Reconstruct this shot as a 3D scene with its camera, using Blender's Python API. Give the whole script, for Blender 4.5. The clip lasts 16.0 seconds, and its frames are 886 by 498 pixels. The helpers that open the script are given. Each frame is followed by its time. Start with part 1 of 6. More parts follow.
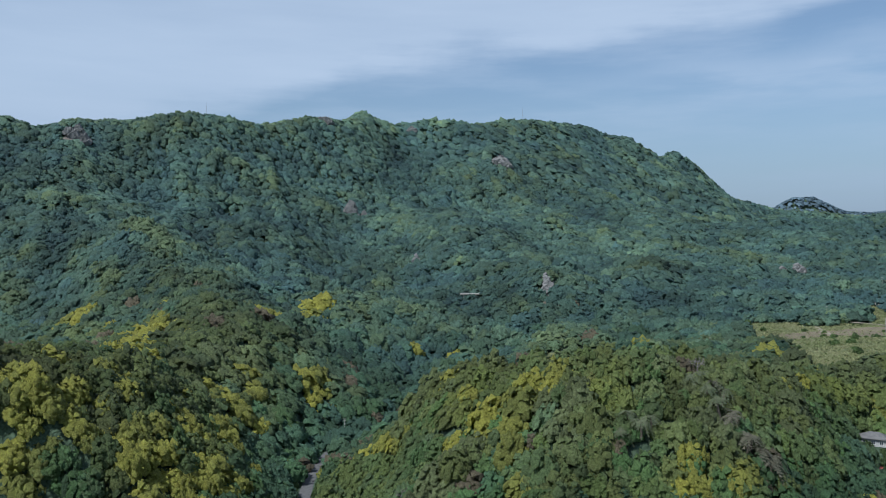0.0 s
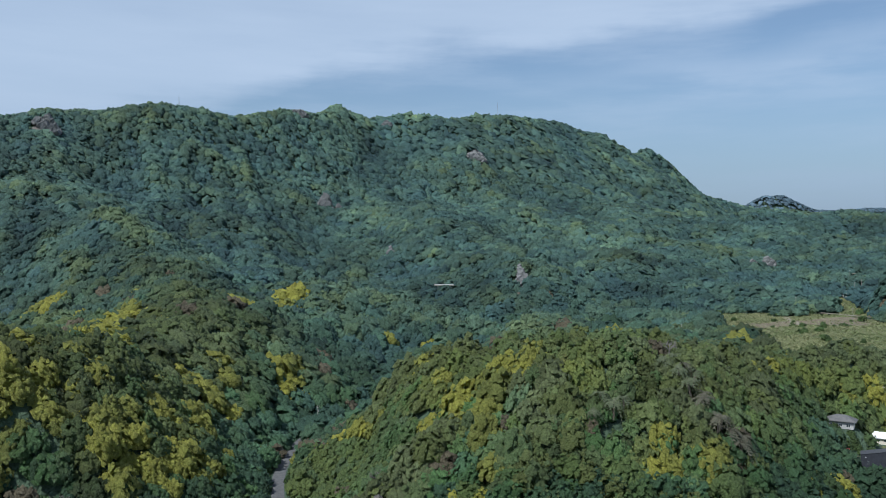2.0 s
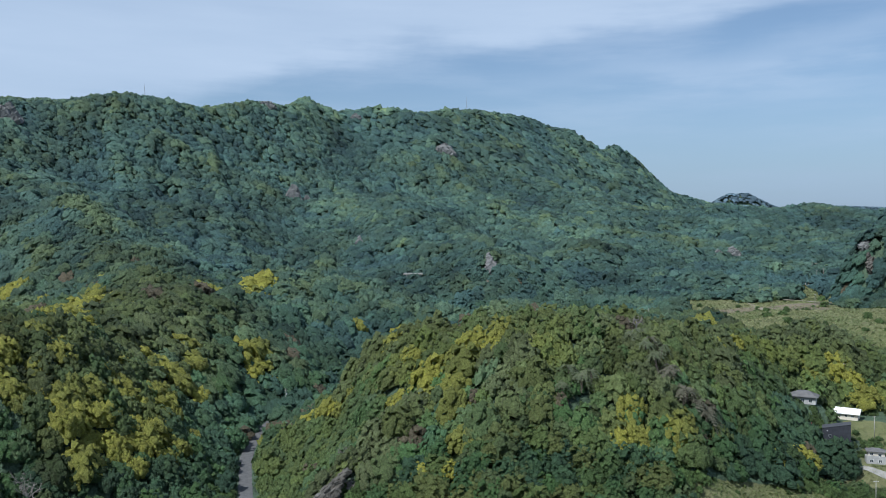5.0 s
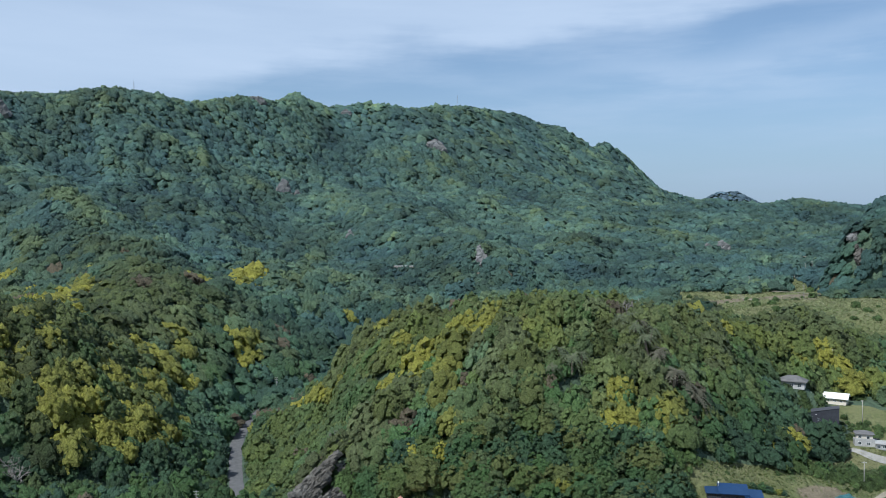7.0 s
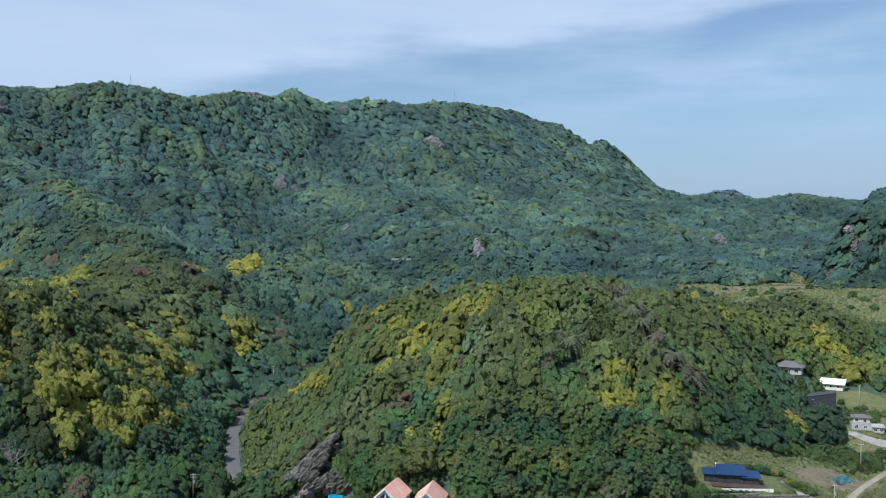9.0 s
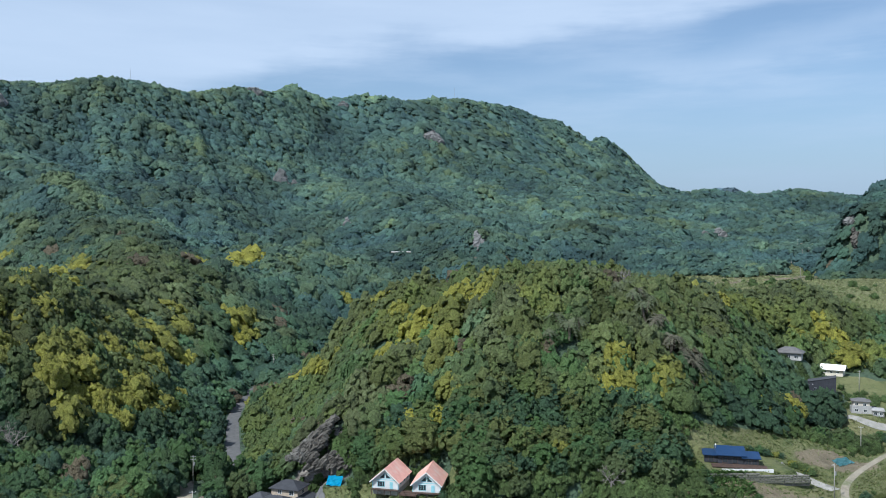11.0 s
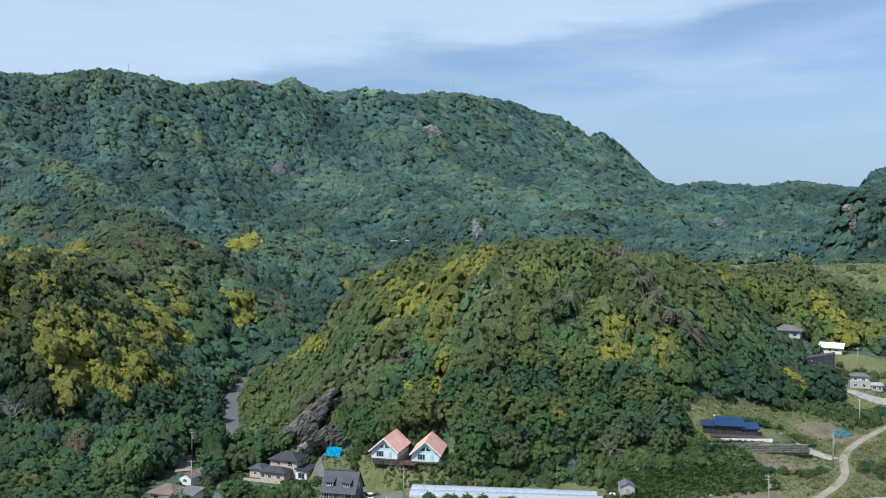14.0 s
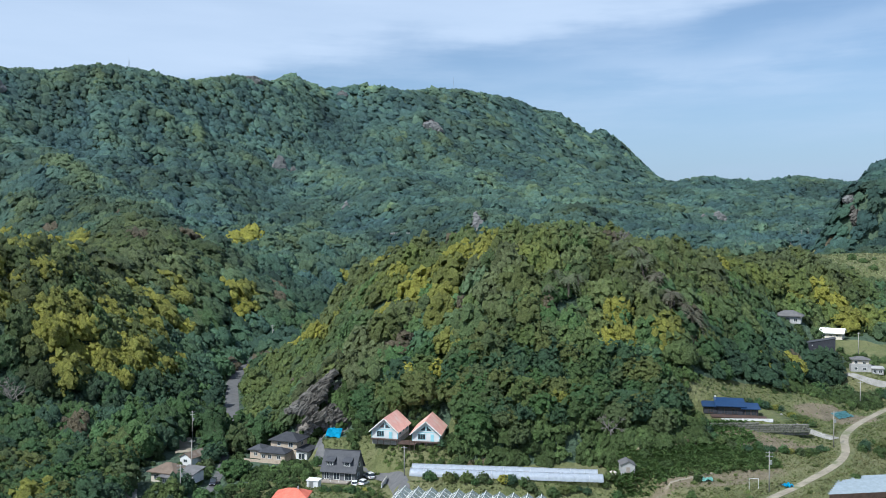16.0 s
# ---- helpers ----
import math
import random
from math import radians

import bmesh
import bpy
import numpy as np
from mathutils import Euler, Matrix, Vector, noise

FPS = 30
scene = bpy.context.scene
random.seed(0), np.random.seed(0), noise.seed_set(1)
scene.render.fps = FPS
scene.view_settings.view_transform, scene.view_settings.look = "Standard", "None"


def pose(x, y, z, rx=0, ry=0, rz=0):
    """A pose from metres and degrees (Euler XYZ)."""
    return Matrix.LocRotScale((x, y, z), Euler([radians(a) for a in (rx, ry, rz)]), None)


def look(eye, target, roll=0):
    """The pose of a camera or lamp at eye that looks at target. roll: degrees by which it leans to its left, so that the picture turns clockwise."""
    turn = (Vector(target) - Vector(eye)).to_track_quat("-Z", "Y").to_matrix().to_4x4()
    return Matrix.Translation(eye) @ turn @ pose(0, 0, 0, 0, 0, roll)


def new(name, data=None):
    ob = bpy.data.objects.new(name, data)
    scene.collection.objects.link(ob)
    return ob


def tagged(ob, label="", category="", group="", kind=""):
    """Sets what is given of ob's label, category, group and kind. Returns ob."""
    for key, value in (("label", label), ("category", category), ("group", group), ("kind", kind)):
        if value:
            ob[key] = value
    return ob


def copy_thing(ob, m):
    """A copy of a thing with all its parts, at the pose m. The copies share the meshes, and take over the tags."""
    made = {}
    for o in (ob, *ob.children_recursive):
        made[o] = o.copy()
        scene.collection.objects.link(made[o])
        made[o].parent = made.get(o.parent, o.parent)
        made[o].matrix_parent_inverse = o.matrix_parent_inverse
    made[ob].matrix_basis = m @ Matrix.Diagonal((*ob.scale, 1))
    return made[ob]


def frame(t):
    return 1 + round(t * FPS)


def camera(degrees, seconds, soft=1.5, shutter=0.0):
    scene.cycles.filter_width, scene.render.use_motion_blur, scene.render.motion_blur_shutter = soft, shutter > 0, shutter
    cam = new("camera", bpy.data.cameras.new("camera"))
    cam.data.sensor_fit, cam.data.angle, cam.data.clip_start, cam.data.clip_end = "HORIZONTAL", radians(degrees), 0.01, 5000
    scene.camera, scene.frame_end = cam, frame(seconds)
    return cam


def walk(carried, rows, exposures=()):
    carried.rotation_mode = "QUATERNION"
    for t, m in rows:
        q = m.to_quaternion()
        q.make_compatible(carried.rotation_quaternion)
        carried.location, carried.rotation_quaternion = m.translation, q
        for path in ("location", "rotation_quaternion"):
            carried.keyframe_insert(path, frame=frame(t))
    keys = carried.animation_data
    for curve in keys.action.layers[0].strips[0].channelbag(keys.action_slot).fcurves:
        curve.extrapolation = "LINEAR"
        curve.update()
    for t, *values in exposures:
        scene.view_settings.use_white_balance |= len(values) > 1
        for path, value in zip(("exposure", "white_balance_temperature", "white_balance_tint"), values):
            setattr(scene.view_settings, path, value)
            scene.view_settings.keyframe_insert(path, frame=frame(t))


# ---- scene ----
cam = camera(56.4, 16.0, soft=0.9)
METRES, EYE, TILT, LEAN, TURN = 46.0, 115.0, 0.0, 0.0, 0.0
ROWS = [
    (0.0, 0.0, 0.0, 0.0, 0.0, 0.0, -0.0),
    (0.5, 0.0003, -0.0011, -0.0317, -0.45, -0.05, -0.08),
    (1.0, -0.0009, -0.0019, -0.0626, -0.89, -0.1, -0.15),
    (1.5, 0.0004, -0.0004, -0.0945, -1.32, -0.13, -0.19),
    (2.0, -0.0013, -0.0044, -0.1241, -1.77, -0.16, -0.22),
    (2.5, -0.0009, -0.003, -0.1559, -2.18, -0.17, -0.24),
    (3.0, 0.0002, -0.0043, -0.1864, -2.54, -0.19, -0.25),
    (3.5, 0.0002, -0.0029, -0.2184, -2.92, -0.22, -0.27),
    (4.0, 0.0003, -0.0027, -0.2495, -3.28, -0.23, -0.27),
    (6.5, 0.0004, -0.0039, -0.4054, -4.49, -0.29, -0.27),
    (7.0, 0.0007, -0.0031, -0.4367, -4.56, -0.3, -0.26),
    (7.5, 0.0009, -0.0018, -0.4677, -4.63, -0.31, -0.25),
    (8.0, 0.0013, -0.0014, -0.4988, -4.68, -0.32, -0.25),
    (8.5, 0.0014, -0.0008, -0.531, -4.75, -0.33, -0.24),
    (9.0, 0.0015, -0.001, -0.5626, -4.75, -0.33, -0.23),
    (11.5, 0.0021, 0.0003, -0.7176, -4.76, -0.41, -0.24),
    (12.0, 0.0025, 0.0002, -0.7493, -4.8, -0.42, -0.23),
    (12.5, 0.0024, 0.0002, -0.7809, -4.86, -0.44, -0.22),
    (13.0, 0.003, 0.0005, -0.812, -4.92, -0.45, -0.21),
    (13.5, 0.0031, 0.0008, -0.8432, -4.87, -0.45, -0.2),
    (14.0, 0.0036, 0.0015, -0.8742, -4.83, -0.49, -0.18),
    (14.5, 0.0036, 0.0018, -0.9058, -4.79, -0.5, -0.16),
    (15.0, 0.0042, 0.0025, -0.9366, -4.79, -0.52, -0.15),
    (15.5, 0.0051, 0.0033, -0.9678, -4.79, -0.54, -0.15),
    (16.0, 0.0053, 0.0036, -0.9993, -4.8, -0.55, -0.14),
]
walk(cam, [(t, pose(0, 0, EYE, TILT, LEAN, TURN) @ pose(METRES * x, METRES * y, METRES * z, 90 + pitch, roll, yaw)) for t, x, y, z, yaw, pitch, roll in ROWS], exposures=[(0.0, -0.16, 5800.0, 6.5), (8.0, 0.05, 5800.0, 6.5), (16.0, 0.17, 5800.0, 6.5)])

# ---- sky and sun ----
SUN_ELEVATION, SUN_FROM = 51.0, (-0.78, -0.62)
world = bpy.data.worlds.new("sky")
scene.world = world
world.use_nodes = True
wt = world.node_tree
wt.nodes.clear()


def node(tree, kind, **values):
    n = tree.nodes.new(kind)
    for key, value in values.items():
        if key in n.inputs:
            n.inputs[key].default_value = value
    return n


def math_node(tree, op, a, b=None, c=None, clamp=False):
    n = tree.nodes.new("ShaderNodeMath")
    n.operation, n.use_clamp = op, clamp
    for i, v in enumerate((a, b, c)):
        if v is None:
            continue
        if isinstance(v, (int, float)):
            n.inputs[i].default_value = v
        else:
            tree.links.new(v, n.inputs[i])
    return n.outputs[0]


def smooth_step(tree, value, low, high):
    n = tree.nodes.new("ShaderNodeMapRange")
    n.interpolation_type = "SMOOTHSTEP"
    n.inputs[1].default_value, n.inputs[2].default_value = low, high
    tree.links.new(value, n.inputs[0])
    return n.outputs[0]


def mix_colour(tree, factor, a, b, blend="MIX"):
    n = tree.nodes.new("ShaderNodeMix")
    n.data_type, n.blend_type = "RGBA", blend
    for socket, v in ((n.inputs[0], factor), (n.inputs[6], a), (n.inputs[7], b)):
        if isinstance(v, (int, float)):
            socket.default_value = v
        elif isinstance(v, tuple):
            socket.default_value = (*v, 1)
        else:
            tree.links.new(v, socket)
    return n.outputs[2]


def noise_node(tree, vector, scale, detail=4.0, rough=0.5):
    n = tree.nodes.new("ShaderNodeTexNoise")
    n.inputs["Scale"].default_value, n.inputs["Detail"].default_value, n.inputs["Roughness"].default_value = scale, detail, rough
    if vector is not None:
        tree.links.new(vector, n.inputs["Vector"])
    return n.outputs["Fac"]


sky = wt.nodes.new("ShaderNodeTexSky")
sky.sky_type, sky.sun_disc = "NISHITA", False
sky.sun_elevation = radians(SUN_ELEVATION)
sky.sun_rotation = math.atan2(SUN_FROM[0], SUN_FROM[1])
sky.air_density, sky.dust_density, sky.ozone_density = 1.0, 1.3, 1.0
where = wt.nodes.new("ShaderNodeTexCoord").outputs["Generated"]
axis = wt.nodes.new("ShaderNodeSeparateXYZ")
wt.links.new(where, axis.inputs[0])
ahead = math_node(wt, "MAXIMUM", axis.outputs["Y"], 0.3)
across, above = math_node(wt, "DIVIDE", axis.outputs["X"], ahead), math_node(wt, "DIVIDE", axis.outputs["Z"], ahead)
# thin high cloud: one broad bank with a slanting lower edge, faint streaks beside it
stretch = wt.nodes.new("ShaderNodeMapping")
stretch.inputs["Rotation"].default_value = (0, radians(-10), 0)
stretch.inputs["Scale"].default_value = (1.6, 1.6, 11.0)
wt.links.new(where, stretch.inputs["Vector"])
streak = noise_node(wt, stretch.outputs[0], 2.2, 6.0, 0.55)
broad = noise_node(wt, where, 3.2, 5.0, 0.55)
band = math_node(wt, "MULTIPLY_ADD", across, -0.18, above)
edge = math_node(wt, "MULTIPLY_ADD", math_node(wt, "ADD", broad, -0.5), 0.10, band)
edge = math_node(wt, "MULTIPLY_ADD", math_node(wt, "ADD", streak, -0.5), 0.09, edge)
bank = smooth_step(wt, edge, 0.196, 0.250)
fade = smooth_step(wt, math_node(wt, "MULTIPLY_ADD", broad, 0.10, band), 0.62, 0.36)
bank = math_node(wt, "MULTIPLY", bank, math_node(wt, "MULTIPLY_ADD", fade, 0.6, 0.4))
bank = math_node(wt, "MULTIPLY", bank, math_node(wt, "MULTIPLY_ADD", streak, 0.5, 0.68))
wisp = math_node(wt, "ABSOLUTE", math_node(wt, "ADD", edge, -0.158))
wisp = math_node(wt, "MULTIPLY", smooth_step(wt, wisp, 0.030, 0.0), smooth_step(wt, across, 0.05, 0.35))
thin = math_node(wt, "ADD", math_node(wt, "MULTIPLY", smooth_step(wt, streak, 0.38, 0.72), 0.32), math_node(wt, "MULTIPLY_ADD", wisp, 0.22, 0.05))
low = smooth_step(wt, axis.outputs["Z"], 0.22, -0.02)
cover = math_node(wt, "MAXIMUM", math_node(wt, "MULTIPLY", bank, 0.80), thin)
tone = mix_colour(wt, cover, sky.outputs[0], (5.35, 6.05, 7.15))
# blue haze down to the horizon
tone = mix_colour(wt, math_node(wt, "MULTIPLY", low, 0.85), tone, (2.55, 3.35, 4.6))
back = node(wt, "ShaderNodeBackground", Strength=0.117)
wt.links.new(tone, back.inputs["Color"])
wt.links.new(back.outputs[0], wt.nodes.new("ShaderNodeOutputWorld").inputs["Surface"])

sun = new("sun", bpy.data.lights.new("sun", "SUN"))
sun.data.energy, sun.data.angle, sun.data.color = 5.0, radians(0.5), (1.0, 0.95, 0.87)
flat = math.cos(radians(SUN_ELEVATION)) / math.hypot(*SUN_FROM)
sun.matrix_world = look((flat * SUN_FROM[0], flat * SUN_FROM[1], math.sin(radians(SUN_ELEVATION))), (0, 0, 0))


# ---- materials ----
def material(name, rough=0.8):
    m = bpy.data.materials.new(name)
    m.use_nodes = True
    t = m.node_tree
    shader = t.nodes["Principled BSDF"]
    shader.inputs["Roughness"].default_value = rough
    return m, t, shader


def place(tree):
    """Where a point lies in the thing, in metres."""
    return tree.nodes.new("ShaderNodeTexCoord").outputs["Object"]


def bump(tree, shader, height, strength, distance):
    n = node(tree, "ShaderNodeBump", Strength=strength, Distance=distance)
    tree.links.new(height, n.inputs["Height"])
    tree.links.new(n.outputs[0], shader.inputs["Normal"])


def surface(name, a, b, scale=1.0, rough=0.8, metal=0.0, fine=14.0, relief=0.25, depth=0.02, c=None):
    """A weathered surface: two colours mixed by coarse stains and fine grain, a third in patches."""
    m, t, shader = material(name, rough)
    p = place(t)
    coarse, grain = noise_node(t, p, scale, 5, 0.6), noise_node(t, p, scale * fine, 3, 0.6)
    f = math_node(t, "MULTIPLY_ADD", grain, 0.45, math_node(t, "MULTIPLY", coarse, 0.75))
    colour = mix_colour(t, smooth_step(t, f, 0.38, 0.82), a, b)
    if c:
        colour = mix_colour(t, smooth_step(t, noise_node(t, p, scale * 0.37, 4, 0.6), 0.52, 0.68), colour, c)
    vary = t.nodes.new("ShaderNodeObjectInfo").outputs["Random"]
    hsv = node(t, "ShaderNodeHueSaturation")
    t.links.new(colour, hsv.inputs["Color"])
    t.links.new(math_node(t, "MULTIPLY_ADD", vary, 0.16, 0.92), hsv.inputs["Value"])
    t.links.new(hsv.outputs[0], shader.inputs["Base Color"])
    shader.inputs["Metallic"].default_value = metal
    bump(t, shader, grain, relief, depth)
    return m


def leaf_material(name, palette=None):
    """Leaves: a tone for each tree (its own attribute, or its chance number on a palette), mottled at two scales, with
    shade between leaves put into the colour, thin enough to let light through.
    """
    m = bpy.data.materials.new(name)
    m.use_nodes = True
    t = m.node_tree
    t.nodes.clear()
    if palette is None:
        base = t.nodes.new("ShaderNodeAttribute")
        base.attribute_name = "leaf"
        base = base.outputs["Color"]
    else:
        ramp = t.nodes.new("ShaderNodeValToRGB")
        ramp.color_ramp.interpolation = "CONSTANT"
        for i, c in enumerate(palette):
            e = ramp.color_ramp.elements[i] if i < 2 else ramp.color_ramp.elements.new(i / len(palette))
            e.position, e.color = i / len(palette), (*c, 1)
        t.links.new(t.nodes.new("ShaderNodeObjectInfo").outputs["Random"], ramp.inputs[0])
        base = ramp.outputs[0]
    p = t.nodes.new("ShaderNodeNewGeometry")
    big, small = noise_node(t, p.outputs["Position"], 0.22, 3), noise_node(t, p.outputs["Position"], 1.9, 3, 0.65)
    tuft = p.outputs["Random Per Island"]
    # noise darkens patches of the colour like shade between leaves
    leaf_shade = smooth_step(t, noise_node(t, p.outputs["Position"], 1.15, 5, 0.75), 0.34, 0.66)
    value = math_node(t, "ADD", math_node(t, "MULTIPLY", big, 0.45), math_node(t, "MULTIPLY", leaf_shade, 0.66))
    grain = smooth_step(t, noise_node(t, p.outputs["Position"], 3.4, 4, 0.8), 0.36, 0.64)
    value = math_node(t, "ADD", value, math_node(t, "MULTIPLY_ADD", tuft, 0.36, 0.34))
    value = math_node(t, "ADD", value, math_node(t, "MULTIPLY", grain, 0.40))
    hsv = node(t, "ShaderNodeHueSaturation")
    t.links.new(base, hsv.inputs["Color"])
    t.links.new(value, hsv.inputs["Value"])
    t.links.new(math_node(t, "MULTIPLY_ADD", small, 0.05, 0.475), hsv.inputs["Hue"])
    shader = node(t, "ShaderNodeBsdfPrincipled", Roughness=0.55)
    shader.inputs["Specular IOR Level"].default_value = 0.25
    t.links.new(hsv.outputs[0], shader.inputs["Base Color"])
    thin_leaf = t.nodes.new("ShaderNodeBsdfTranslucent")
    t.links.new(hsv.outputs[0], thin_leaf.inputs["Color"])
    lumps = math_node(t, "MULTIPLY_ADD", noise_node(t, p.outputs["Position"], 0.6, 6, 0.68), 2.2, small)
    bump(t, shader, lumps, 1.0, 1.1)
    t.links.new(shader.inputs["Normal"].links[0].from_socket, thin_leaf.inputs["Normal"])
    both = node(t, "ShaderNodeMixShader", Fac=0.36)
    t.links.new(shader.outputs[0], both.inputs[1])
    t.links.new(thin_leaf.outputs[0], both.inputs[2])
    t.links.new(both.outputs[0], t.nodes.new("ShaderNodeOutputMaterial").inputs["Surface"])
    return m


# from the dark leaves of gullies to the olive ones of crests, with relief shading put into the colour
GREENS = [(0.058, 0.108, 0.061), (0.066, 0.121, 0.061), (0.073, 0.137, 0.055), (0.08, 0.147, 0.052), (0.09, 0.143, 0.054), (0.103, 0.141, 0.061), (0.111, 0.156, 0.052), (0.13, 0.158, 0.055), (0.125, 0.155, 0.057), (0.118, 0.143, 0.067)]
# far leaves: distance haze put into the colour as a blue-green cast
HAZE_GREENS = [(0.054, 0.103, 0.106), (0.063, 0.119, 0.113), (0.076, 0.137, 0.117), (0.090, 0.153, 0.118), (0.109, 0.171, 0.111), (0.134, 0.190, 0.101)]
BLOOM = [(0.325, 0.322, 0.064), (0.235, 0.250, 0.058), (0.145, 0.170, 0.052)]
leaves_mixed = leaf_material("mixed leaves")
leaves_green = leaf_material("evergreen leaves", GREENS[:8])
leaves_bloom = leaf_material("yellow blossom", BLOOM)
bark = surface("bark", (0.10, 0.08, 0.06), (0.19, 0.16, 0.13), 1.5, 0.9)


def ground_material():
    """Forest floor, and by the land-cover attribute meadow, dry soil and bare rock."""
    m, t, shader = material("ground", 0.95)
    p = t.nodes.new("ShaderNodeNewGeometry").outputs["Position"]
    coarse, mid, fine = noise_node(t, p, 0.035, 5, 0.6), noise_node(t, p, 0.25, 5, 0.65), noise_node(t, p, 2.2, 4, 0.7)
    kind = t.nodes.new("ShaderNodeAttribute")
    kind.attribute_name = "cover"
    part_of = t.nodes.new("ShaderNodeSeparateColor")
    t.links.new(kind.outputs["Color"], part_of.inputs[0])
    mixed = math_node(t, "MULTIPLY_ADD", fine, 0.5, math_node(t, "MULTIPLY", mid, 0.5))
    floor_tone = mix_colour(t, mixed, (0.046, 0.082, 0.052), (0.088, 0.134, 0.078))
    grass = mix_colour(t, smooth_step(t, mixed, 0.35, 0.65), (0.105, 0.125, 0.045), (0.165, 0.178, 0.070))
    patch = noise_node(t, p, 0.11, 6, 0.7)
    grass = mix_colour(t, smooth_step(t, patch, 0.50, 0.64), grass, (0.180, 0.186, 0.085))
    grass = mix_colour(t, smooth_step(t, noise_node(t, p, 0.16, 6, 0.72), 0.54, 0.64), grass, (0.085, 0.110, 0.038))
    grass = mix_colour(t, smooth_step(t, coarse, 0.46, 0.66), grass, (0.180, 0.182, 0.085))
    soil = mix_colour(t, smooth_step(t, mixed, 0.35, 0.65), (0.13, 0.108, 0.068), (0.25, 0.21, 0.14))
    stone = mix_colour(t, smooth_step(t, mixed, 0.3, 0.7), (0.10, 0.09, 0.08), (0.32, 0.29, 0.26))

    def broken(channel):
        edge = math_node(t, "ADD", part_of.outputs[channel], math_node(t, "MULTIPLY_ADD", mid, 0.7, -0.35))
        return smooth_step(t, edge, 0.38, 0.62)
    colour = mix_colour(t, broken("Red"), floor_tone, grass)
    colour = mix_colour(t, broken("Green"), colour, soil)
    colour = mix_colour(t, broken("Blue"), colour, stone)
    t.links.new(colour, shader.inputs["Base Color"])
    wood = math_node(t, "SUBTRACT", 1.0, part_of.outputs["Red"], None, True)
    lumps = math_node(t, "MULTIPLY", math_node(t, "MULTIPLY", noise_node(t, p, 0.17, 3, 0.6), 9.0), wood)
    bump(t, shader, math_node(t, "ADD", lumps, math_node(t, "MULTIPLY_ADD", mid, 3.0, fine)), 1.0, 0.7)
    return m


ground_mat = ground_material()
asphalt = surface("asphalt", (0.075, 0.075, 0.078), (0.13, 0.13, 0.13), 0.5, 0.9, fine=20)
dirt = surface("packed dirt", (0.19, 0.165, 0.125), (0.29, 0.26, 0.20), 0.4, 0.95, fine=9, c=(0.12, 0.135, 0.065))

# ---- the lie of the land ----
STEPS = np.array([-5000, 150, 225, 260, 300, 371, 470, 580, 720, 930, 1300, 2000, 5000], float)
LINES = np.array([-250, -60, 30, 130, 250, 500], float)
FLOOR = np.array([
    [0, 5, 25, 38, 48, 58, 68, 74, 85, 100, 120, 140, 140],
    [0, 0, 0, 1, 2, 5, 18, 32, 52, 72, 110, 140, 140],
    [0, 0, 0, 8, 12, 20, 38, 47, 60, 80, 110, 140, 140],
    [0, 1, 7, 11.5, 17, 28, 44, 54, 59, 76, 110, 140, 140],
    [0, 2, 9, 12, 18.5, 36, 52, 57, 60, 70, 105, 130, 140],
    [0, 2, 15, 25, 35, 45, 55, 60, 62, 70, 100, 120, 140]], float)


# the wooded country behind the hill, in columns that fan out from the viewpoint
FAN = np.array([-0.6, -0.47, -0.37, -0.29, -0.21, -0.13, -0.05, 0.04, 0.14, 0.25, 0.37, 0.52])
DEPTHS = np.array([290, 335, 380, 430, 490, 560, 640, 730, 830, 940, 1060, 1200, 1380, 1620, 1900], float)
VALLEY = [
    [82, 53, 23, 5, 1, 0, 1, 4, 10, 19, 29, 39],
    [72, 64, 51, 28, 10, 4, 4, 9, 17, 26, 35, 44],
    [63, 63, 58, 37, 10, 6, 6, 16, 26, 33, 41, 49],
    [52, 58, 59, 54, 32, 10, 8, 25, 36, 40, 46, 54],
    [46, 52, 60, 70, 59, 35, 18, 33, 45, 48, 51, 60],
    [49, 55, 67, 77, 67, 50, 31, 35, 49, 50, 54, 58],
    [69, 75, 96, 92, 74, 69, 63, 55, 58, 55, 57, 60]]
MOUNTAIN = [
    [108, 108, 127, 108, 91, 76, 62, 71, 87, 69, 72, 69],
    [166, 151, 134, 121, 113, 85, 81, 95, 88, 100, 87, 91],
    [235, 215, 170, 152, 147, 123, 113, 132, 102, 97, 109, 109],
    [312, 285, 247, 232, 194, 154, 150, 155, 148, 132, 120, 111],
    [404, 371, 344, 321, 274, 244, 201, 168, 181, 155, 127, 103],
    [420, 420, 420, 420, 398, 344, 273, 269, 232, 175, 130, 84],
    [420, 420, 420, 420, 420, 420, 420, 373, 327, 220, 136, 55],
    [420, 420, 420, 420, 420, 420, 420, 420, 406, 277, 148, 20]]
UPLAND = np.array(VALLEY + MOUNTAIN, float)


def cubic(table, i, j):
    """Smooth heights between the nodes of a table, at fractional row i and column j."""
    def weights(v, n):
        v = np.clip(v, 0, n - 1.0001)
        k = np.floor(v).astype(int)
        f = v - k
        return k, np.stack([-f ** 3 + 2 * f * f - f, 3 * f ** 3 - 5 * f * f + 2, -3 * f ** 3 + 4 * f * f + f, f ** 3 - f * f]) / 2
    (ki, wi), (kj, wj) = weights(i, table.shape[0]), weights(j, table.shape[1])
    out = np.zeros(i.shape)
    for a in range(4):
        for b in range(4):
            out += wi[a] * wj[b] * table[np.clip(ki + a - 1, 0, table.shape[0] - 1), np.clip(kj + b - 1, 0, table.shape[1] - 1)]
    return out


